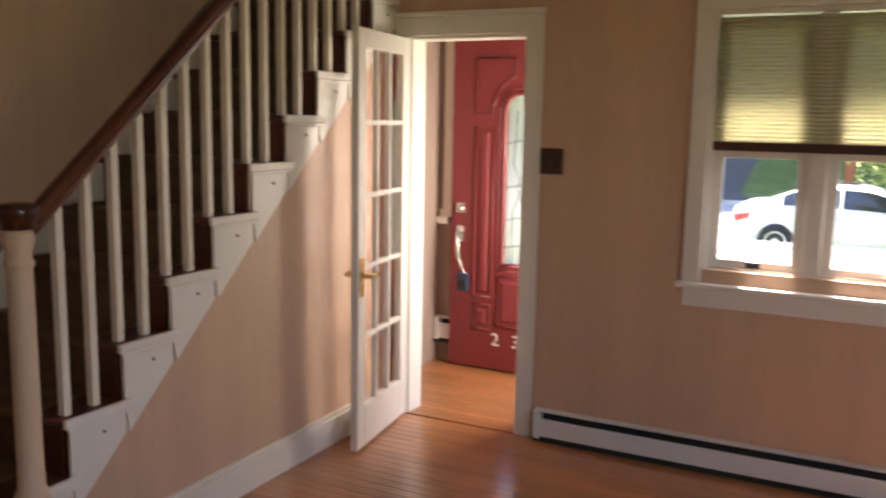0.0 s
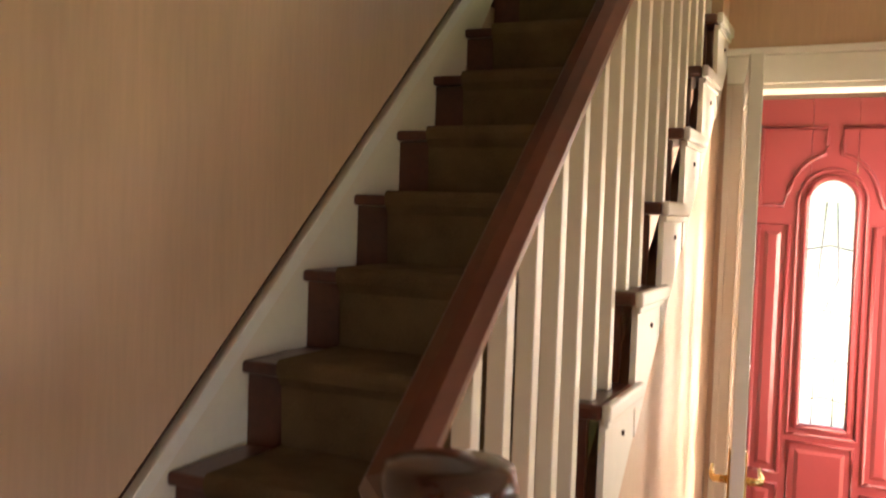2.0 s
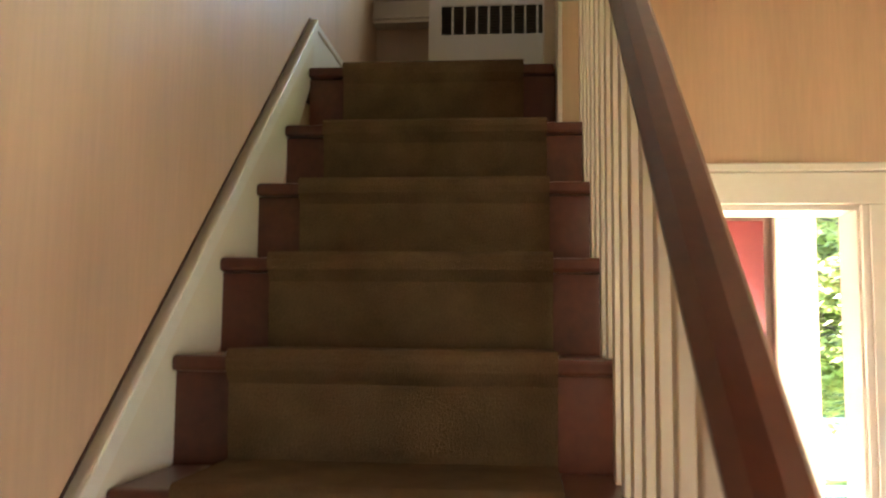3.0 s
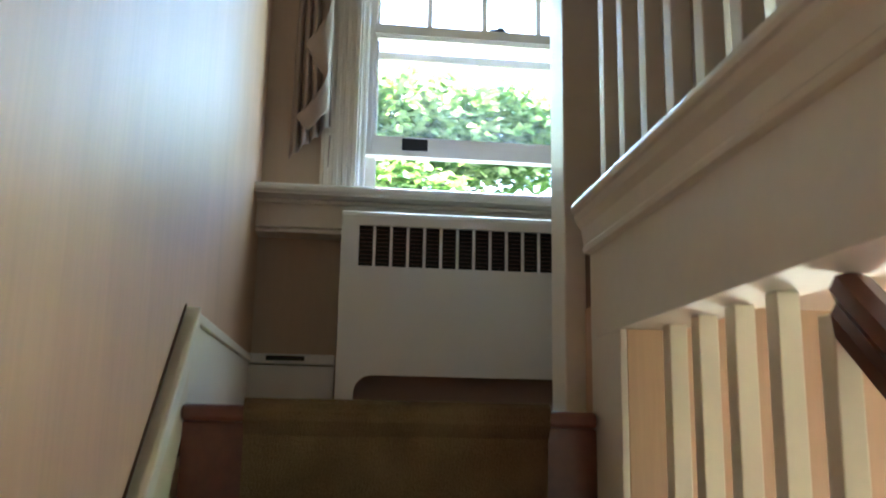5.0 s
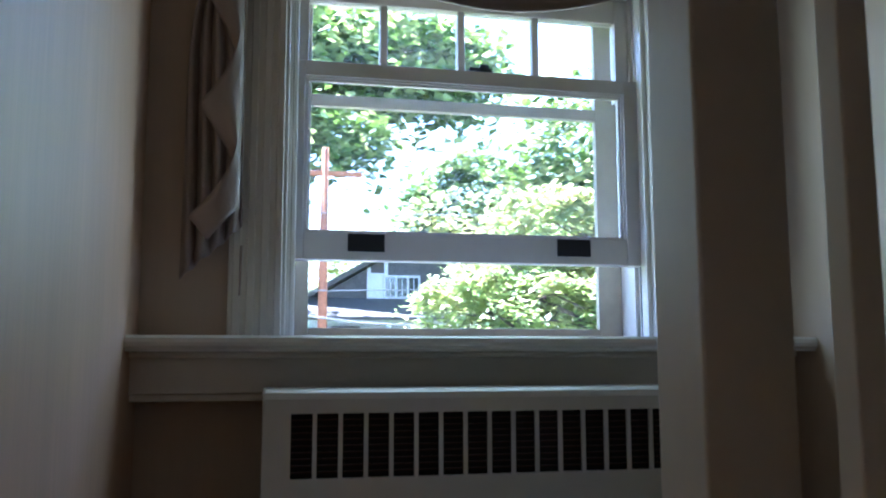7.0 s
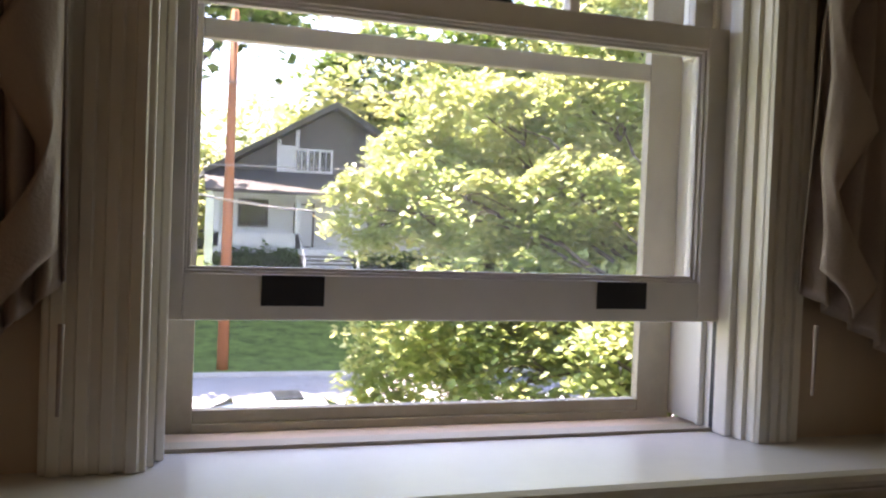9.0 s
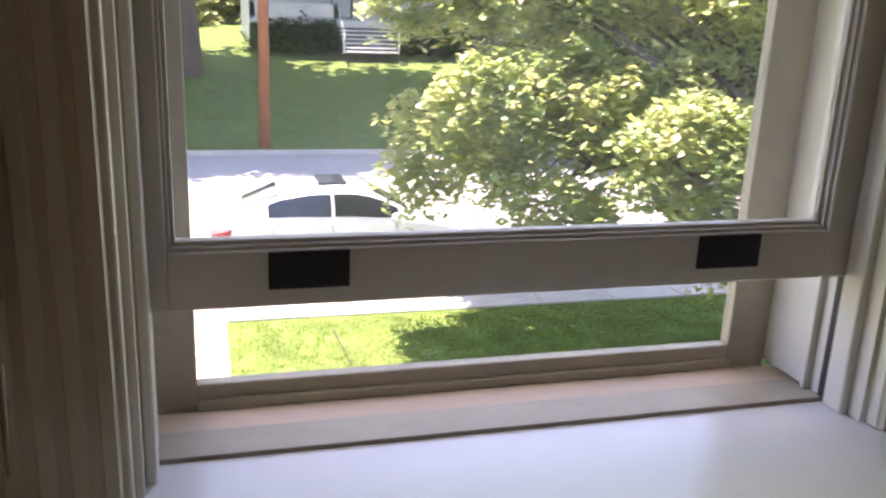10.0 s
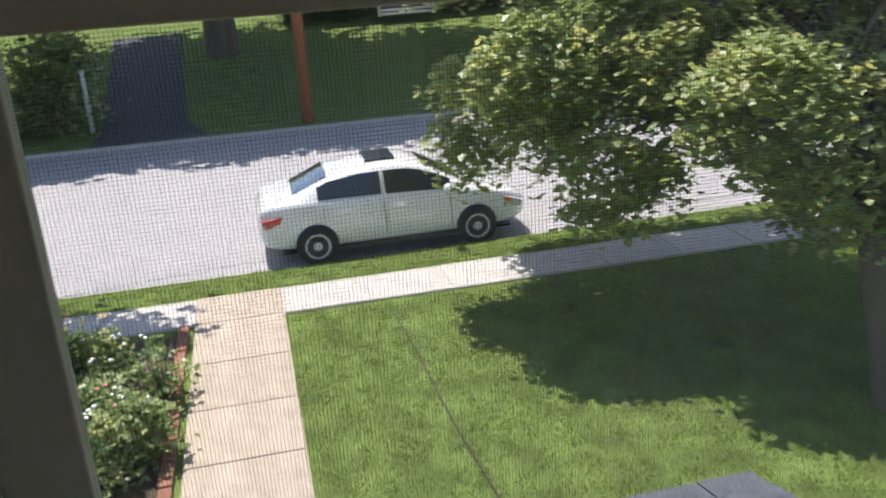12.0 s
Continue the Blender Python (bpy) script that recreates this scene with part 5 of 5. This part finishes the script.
# ---- house across the street ----
def house():
    h = thing("house", "white bungalow with a dark gable, porch and white steps", "house", at=(4.9, 48, 1.0))
    X = -4.9
    b = Build()
    b.box(-5.0, -1.0, -0.3, 5.6, 9, 4.6, M["siding"])
    for k in range(22):
        b.box(-5.02, -1.02, 0.2 + k * 0.2, 5.62, -1.0, 0.215 + k * 0.2, M["siding"])
    b.ob("wall", h)
    b = Build()
    apex, ev = 8.0, 4.7
    b.prism([(-5.6, ev - 0.15), (0.35, apex - 0.05), (6.3, ev - 0.15), (6.3, ev + 0.1), (0.35, apex + 0.25), (-5.6, ev + 0.1)], "y", -2.0, 9.5, M["roof2"])
    b.ob("roof", h)
    b = Build().prism([(-5.0, ev), (0.35, apex - 0.1), (5.7, ev)], "y", -1.2, -1.0, M["roof2"])
    for x in (-2.2, -1.35, 2.05, 2.9):
        b.box(x - 0.09, -1.26, ev, x + 0.09, -1.2, min(apex - 0.4, ev + 3.2 - abs(x - 0.35) * 0.6), M["siding"])
    b.box(-2.2, -1.25, 4.75, -1.35, -1.21, 6.1, M["siding"])
    b.ob("gable", h)
    w = Build().box(-1.5, -1.3, 4.85, 0.35, -1.2, 6.0, M["siding"], 0.02)
    for i in range(3):
        w.box(-1.38 + i * 0.58, -1.33, 4.97, -0.92 + i * 0.58, -1.3, 5.88, M["carglass"])
        w.box(-1.16 + i * 0.58, -1.345, 4.97, -1.13 + i * 0.58, -1.33, 5.88, M["siding"])
    w.ob("window", h)
    # porch
    b = Build().box(-5.2, -3.2, 1.05, 5.8, -1.0, 1.3, M["siding"]).box(-5.2, -3.25, 1.3, -1.4, -3.15, 1.95, M["siding"]).box(0.9, -3.25, 1.3, 5.8, -3.15, 1.95, M["siding"])
    b.box(-5.2, -3.1, -0.4, 5.8, -3.0, 1.05, M["roof2"])
    for x in (-5.1, -1.5, 0.9, 5.6):
        b.box(x - 0.12, -3.25, 1.3, x + 0.12, -3.0, 3.65, M["siding"], 0.01)
    b.box(-5.3, -3.3, 3.6, 5.9, -3.1, 3.95, M["siding"])
    b.ob("porch", h)
    b = Build().prism([(-3.6, 3.85), (-1.0, 4.95), (-1.0, 4.75), (-3.6, 3.7)], "x", -5.6, 6.2, M["roof2"])
    b.ob("porch_roof", h)
    b = Build()
    for x0, x1, z0, z1 in ((-4.0, -2.6, 2.2, 3.5), (2.2, 3.6, 2.2, 3.5)):
        Build().box(x0, -1.08, z0, x1, -1.03, z1, M["roof2"], 0.02).box(x0 + 0.12, -1.1, z0 + 0.12, x1 - 0.12, -1.08, z1 - 0.12, M["carglass"]).ob("window", h)
    b = Build().box(-1.4, -1.08, 1.3, -0.4, -1.03, 3.4, M["roof2"], 0.02).box(-1.28, -1.1, 1.35, -0.52, -1.08, 3.3, M["siding"])
    b.ob("door", h)
    b = Build()
    for i in range(7):
        b.box(-1.4, -3.25 - 0.28 * (7 - i), 0.0, 0.85, -3.25 - 0.28 * (6 - i), 0.05 + 0.16 * i, M["roof2"])
        b.box(-1.4, -3.28 - 0.28 * (7 - i), 0.05 + 0.16 * i, 0.85, -3.25 - 0.28 * (6 - i), 0.1 + 0.16 * i, M["siding"])
    for x in (-1.45, 0.9):
        b.tube([(x, -5.2, 0.0), (x, -5.2, 0.9)], 0.05, M["siding"]).tube([(x, -5.2, 0.9), (x, -3.2, 2.0)], 0.04, M["siding"])
    b.ob("steps", h)
    return h


house()


# ---- pole and wires ----
def pole():
    p = thing("utility_pole", "reddish brown wooden utility pole with wires", "utility pole", at=(-0.67, 31.35, GROUND))
    b = Build().tube([(0, 0, -0.3), (0.02, 0, 4), (0.05, 0, 10.5)], [0.17, 0.15, 0.11], M["pole"], 12)
    b.ob("mast", p)
    b = Build()
    b.box(-1.1, -0.08, 9.6, 1.2, 0.08, 9.75, M["pole"], 0.01)
    b.ob("crossarm", p)
    for (x0, z0), (x1, z1), sag in (((-30, 7.2), (30, 8.2), 1.7), ((-30, 9.0), (30, 9.6), 0.9)):
        pts = []
        for i in range(25):
            t = i / 24
            pts.append((x0 + (x1 - x0) * t, -0.2, z0 + (z1 - z0) * t - sag * 4 * t * (1 - t)))
        Build().tube(pts, 0.018, M["cable"], 5).ob("wire", p)
    # service drop slung along the near side of the street
    pts = []
    for i in range(31):
        t = i / 30
        x = -9 + 32 * t
        pts.append((x + 0.67, 22.0 - 31.35, 3.62 + 0.022 * (x - 0.6) ** 2 * (0.9 if x < 0.6 else 0.42) * (1.9 if x < 0.6 else 1) - GROUND + 0.05))
    Build().tube(pts, 0.022, M["cable"], 6).ob("cable", p)


pole()
b = Build().tube([(0, 0, -0.2), (0, 0, 1.75)], 0.055, M["siding"], 8).box(-0.07, -0.07, 1.75, 0.07, 0.07, 1.79, M["siding"], 0.01)
o = b.ob("post")
o.location = (-6.78, 32.9, level(32.9))
tagged(o, "slim white post at the driveway edge", "post")


# ---- car ----
def car():
    c = thing("car", "white four-door sedan parked at the kerb", "car", at=(-0.15, 20.42, GROUND - 0.078))
    # stations along x (rear to front): x, lower z, belt z, half width, roof z, roof half width
    L = [(-2.26, 0.45, 0.80, 0.60, 0.84, 0.50), (-2.20, 0.30, 0.93, 0.74, 0.97, 0.62), (-2.0, 0.24, 0.99, 0.84, 1.05, 0.68), (-1.72, 0.23, 1.01, 0.875, 1.08, 0.68),
         (-1.45, 0.22, 1.01, 0.885, 1.19, 0.64), (-1.1, 0.21, 1.0, 0.89, 1.36, 0.62), (-0.6, 0.20, 0.985, 0.89, 1.455, 0.62), (-0.1, 0.20, 0.97, 0.89, 1.48, 0.62), (0.3, 0.20, 0.96, 0.89, 1.455, 0.62),
         (0.62, 0.20, 0.95, 0.89, 1.33, 0.63), (0.95, 0.20, 0.945, 0.885, 1.14, 0.66), (1.22, 0.21, 0.92, 0.88, 0.985, 0.70), (1.6, 0.22, 0.87, 0.86, 0.91, 0.66), (1.95, 0.24, 0.78, 0.80, 0.82, 0.56), (2.18, 0.28, 0.66, 0.66, 0.69, 0.46), (2.25, 0.36, 0.56, 0.5, 0.58, 0.36)]
    b = Build()
    rings = []
    for x, z0, zb, hw, zr, rw in L:
        zm = z0 + (zb - z0) * 0.55
        half = [(0.0, z0), (hw * 0.86, z0), (hw * 0.97, z0 + 0.10), (hw, zm), (hw * 0.985, zb - 0.06), (hw * 0.945, zb), (rw + 0.03 + (hw * 0.9 - rw) * 0.45, zb + (zr - zb) * 0.5), (rw, zr - (zr - zb) * 0.12), (rw * 0.82, zr - 0.012), (0.0, zr + 0.012)]
        ring = [(x, -u, z) for u, z in half] + [(x, u, z) for u, z in half[-2:0:-1]]
        rings.append(ring)
    k = len(rings[0])
    vs = [v for r in rings for v in r]
    fs = [(a * k + i, a * k + (i + 1) % k, (a + 1) * k + (i + 1) % k, (a + 1) * k + i) for a in range(len(rings) - 1) for i in range(k)]
    fs += [tuple(range(k))[::-1], tuple(range((len(rings) - 1) * k, len(rings) * k))]
    b.add(vs, fs, M["carpaint"], True)
    body = b.ob("body", c)
    m = body.modifiers.new("round", "SUBSURF")
    m.levels = m.render_levels = 2
    # glass: side strips, screens and sunroof, laid just proud of the shell
    def side(x):
        for (xa, *A), (xb, *Bq) in zip(L, L[1:]):
            if xa <= x <= xb:
                t = (x - xa) / (xb - xa)
                return [p + (q - p) * t for p, q in zip(A, Bq)]
    g = Build()
    for s in (-1, 1):
        for xs, top in (([-1.28, -1.1, -0.85, -0.6, -0.4, -0.25], 0), ([-0.19, 0.0, 0.2, 0.4, 0.6, 0.78, 0.9], 0)):
            vs = []
            for x in xs:
                z0, zb, hw, zr, rw = side(x)
                for f in (0.10, 0.45, 0.80):
                    z = zb + (zr - zb) * f
                    half = hw * 0.945 + (rw - hw * 0.945) * f + 0.004 + 0.018 * math.sin(f * math.pi)
                    vs.append((x, s * half, z))
            n = len(xs)
            g.add(vs, [(3 * i + j, 3 * i + j + 1, 3 * i + j + 4, 3 * i + j + 3) for i in range(n - 1) for j in range(2)], M["carglass"], True)
    for xs in ([-1.66, -1.5, -1.3, -1.08], [0.5, 0.75, 1.0, 1.2]):
        vs = []
        for x in xs:
            z0, zb, hw, zr, rw = side(x)
            for u in (-0.86, -0.45, 0, 0.45, 0.86):
                vs.append((x, u * rw * 0.95, zr + 0.016 - 0.03 * u * u))
        g.add(vs, [(5 * i + j, 5 * i + j + 1, 5 * i + j + 6, 5 * i + j + 5) for i in range(len(xs) - 1) for j in range(4)], M["carglass"], True)
    g.box(-0.42, -0.36, 1.47, 0.08, 0.36, 1.502, M["carglass"], 0.008)
    g.ob("windows", c)
    # doors' joints, handles, mirror, lamps, trim
    d = Build()
    for x in (-0.22, 0.86, -1.2):
        d.tube([(x, -0.905 + 0.0, 0.38), (x + 0.01, -0.903, 0.68), (x - 0.02, -0.885, 0.9)], 0.005, M["black"], 5)
    pieces(d, "door_joint", c)
    d = Build()
    for x in (-0.98, -0.1):
        d.box(x, -0.925, 0.80, x + 0.2, -0.895, 0.835, M["carpaint"], 0.01)
    pieces(d, "handle", c)
    for s in (-1, 1):
        Build().lathe([(0.03, -0.1), (0.08, -0.06), (0.095, 0.0), (0.08, 0.07), (0.02, 0.1)], M["carpaint"], (0.82, s * 1.0, 1.02), 12, Matrix.Rotation(radians(90), 3, "X")).box(0.8, s * 0.88, 0.98, 0.86, s * 0.95, 1.01, M["black"]).ob("mirror", c)
        Build().prism([(-2.2, 0.80), (-1.86, 0.86), (-1.9, 0.74), (-2.16, 0.66)], "y", s * 0.70, s * 0.862, M["tail"], bevel=0.02).ob("tail_lamp", c)
        Build().prism([(1.72, 0.76), (2.1, 0.64), (2.08, 0.52), (1.8, 0.6)], "y", s * 0.60, s * 0.825, M["alloy"], bevel=0.02).prism([(1.78, 0.735), (1.92, 0.69), (1.92, 0.62), (1.82, 0.64)], "y", s * 0.70, s * 0.84, M["amber"], bevel=0.01).ob("head_lamp", c)
    Build().box(-1.0, -0.9, 0.2, 1.0, 0.9, 0.26, M["black"]).box(-1.9, -0.75, 0.18, 1.9, 0.75, 0.22, M["black"]).ob("underside", c)
    for x in (-1.36, 1.29):
        for s in (-1, 1):
            R = Matrix.Rotation(radians(90), 3, "X")
            w = new("wheel")
            w.parent = c
            w.location = (x, s * 0.825, 0.31)
            Build().lathe([(0.2, -0.10), (0.29, -0.10), (0.31, -0.07), (0.315, 0), (0.31, 0.07), (0.29, 0.10), (0.2, 0.10)], M["tyre"], (0, 0, 0), 28, R).ob("tyre", w)
            r = Build().lathe([(0.205, -0.09), (0.21, 0.0), (0.205, 0.09)], M["alloy"], (0, 0, 0), 28, R)
            r.lathe([(0.0, -0.03), (0.2, -0.03), (0.2, 0.03), (0.0, 0.03)], M["black"], (0, 0, 0), 20, R)
            for side_s in (-1, 1):
                # dished disc with six openings
                rad = [(0.012, 0.108), (0.055, 0.106), (0.09, 0.094), (0.165, 0.096), (0.185, 0.104), (0.208, 0.105)]
                na = 36
                vs = [(q * math.cos(2 * math.pi * k / na), side_s * h, q * math.sin(2 * math.pi * k / na)) for q, h in rad for k in range(na)]
                fs = [(u * na + k, u * na + (k + 1) % na, (u + 1) * na + (k + 1) % na, (u + 1) * na + k) for u in range(5) for k in range(na) if not (u == 2 and k % 6 in (1, 2, 3))]
                r.add(vs + [(0, side_s * 0.11, 0)], fs + [(k, (k + 1) % na, 6 * na) for k in range(na)], M["alloy"], True)
            r.ob("rim", w)
            Build().lathe([(0.342, -0.015), (0.342, 0.015)], M["black"], (x, s * 0.875, 0.33), 24, R).ob("wheel_arch", c)
    return c


car()


# ---- flower bed, porch roof ----
def flower_bed():
    b = Build().box(-5.6, 9.0, GROUND - 0.05, -3.6, 17.2, GROUND + 0.03, M["soil"])
    bed = structure(b.ob("flower_bed"), "dark soil flower bed", "flower bed")
    rng = random.Random(4)
    for i in range(44):
        x, y = rng.uniform(-5.3, -3.72), rng.uniform(9.6, 17.0)
        hgt = rng.uniform(0.25, 0.9)
        p = thing("flowering_plant", "leafy garden plant with small pale flowers", "plant", "plants in the flower bed", (x, y, GROUND + 0.03))
        b = Build()
        tops = []
        for _ in range(9):
            tx, ty = rng.uniform(-0.28, 0.28), rng.uniform(-0.28, 0.28)
            tz = hgt * rng.uniform(0.7, 1.15)
            b.tube([(tx * 0.15, ty * 0.15, -0.02), (tx * 0.6, ty * 0.6, tz * 0.6), (tx, ty, tz)], [0.006, 0.005, 0.003], M["leaf"], 5)
            tops.append((tx, ty, tz))
        tagged(b.ob("stems", p), kind="stuff")
        leaf_cloud("leaves", p, [(0, 0, hgt * 0.5)], [(0.26, 0.26, hgt * 0.45)], 420, 0.075, [M["leaf"], M["leaf3"], M["leaf"] if i % 3 else M["leaf2"]], seed=50 + i)
        f = Build()
        mat = M[rng.choice(["flower", "flower", "pink", "yellow"])]
        for tx, ty, tz in tops[:2]:
            for _ in range(2):
                q = (tx + rng.uniform(-0.04, 0.04), ty + rng.uniform(-0.04, 0.04), tz + rng.uniform(-0.02, 0.03))
                f.lathe([(0.004, 0), (0.026, 0.01), (0.022, 0.02), (0.004, 0.014)], mat, q, 7)
        tagged(f.ob("flowers", p), kind="stuff")


flower_bed()


def porch_roof():
    # lean-to shingle roof under the stair window
    h = thing("porch_roof", "grey asphalt shingle lean-to roof under the stair window", "roof", at=(-2.24, 6.71, 2.2))
    W, D = 1.23, 1.43
    b = Build()
    b.prism([(0, 0.42), (D, 0.0), (D, -0.03), (0, 0.36)], "x", 0, W, M["greyroof"])
    rng = random.Random(8)
    rows = 11
    for k in range(rows):
        y0, y1 = D - (k + 1) * D / rows - 0.01, D - k * D / rows
        za, zb = 0.42 * (1 - y0 / D) + 0.003, 0.42 * (1 - y1 / D) + 0.013
        x = -rng.uniform(0, 0.2)
        while x < W:
            w = 0.22
            a, c = max(x + 0.002, 0), min(x + w - 0.002, W)
            dz = rng.uniform(0, 0.003)
            if c > a:
                b.prism([(y0, za + dz), (y1, zb + dz), (y1, zb - 0.008), (y0, za - 0.004)], "x", a, c, M["greyroof"])
            x += w
    tagged(b.ob("shingles", h), kind="stuff")
    b = Build().box(-0.02, D - 0.02, -0.16, W + 0.02, D + 0.015, -0.03, M["white"], 0.004).prism([(0, 0.36), (D, -0.03), (D, -0.16), (0, 0.22)], "x", W, W + 0.02, M["white"]).prism([(0, 0.36), (D, -0.03), (D, -0.16), (0, 0.22)], "x", -0.02, 0, M["white"])
    b.ob("fascia", h)
    b = Build()
    for x in (0.0, W - 0.1):
        b.box(x, D - 0.14, -3.3, x + 0.1, D - 0.04, -0.1, M["white"], 0.005)
    pieces(b, "column", h)


porch_roof()


# ---- oak strips of the floor ----
def strip_floor():
    rng = random.Random(2)
    lengths = {}
    for ln in (0.7, 0.95, 1.2):
        b = Build().box(0.0006, 0.0006, -0.012, ln - 0.0006, 0.0564, 0.0, M["oak"], 0.0012)
        me = bpy.data.meshes.new("plank")
        bmesh.ops.recalc_face_normals(b.bm, faces=b.bm.faces[:])
        b.bm.to_mesh(me)
        b.bm.free()
        me.materials.append(M["oak"])
        lengths[ln] = me
    for y0, y1, x0, x1 in ((3.4, 5.245, XS, 1.0), (5.245, 6.27, -2.22, -1.2)):
        y = y0
        while y < y1 - 0.03:
            x = x0 - rng.uniform(0, 0.5)
            while x < x1:
                ln = rng.choice((0.7, 0.95, 1.2))
                if x + ln < x1 + 0.3 and x > x0 - 0.26 and not (y > 5.2 and (x < -2.3 or x + ln > -1.05)):
                    o = new("plank", lengths[ln])
                    o.parent = floor
                    o.location = (x, y, 0)
                else:
                    o = new("plank", lengths[ln])
                    o.parent = floor
                    cut = max(x, x0)
                    end = min(x + ln, x1)
                    o.location = (cut, y, 0)
                    o.scale = (max(0.02, (end - cut) / ln), 1, 1)
                x += ln
            y += 0.057


b = Build().box(XW, -2.0, -0.012, 3.3, 3.398, 0.0, M["oak"]).box(1.36, 3.4, -0.012, 3.3, YF, 0.0, M["oak"])
o = b.ob("floor_far")
structure(o, "polished oak strip floor", "floor")
strip_floor()
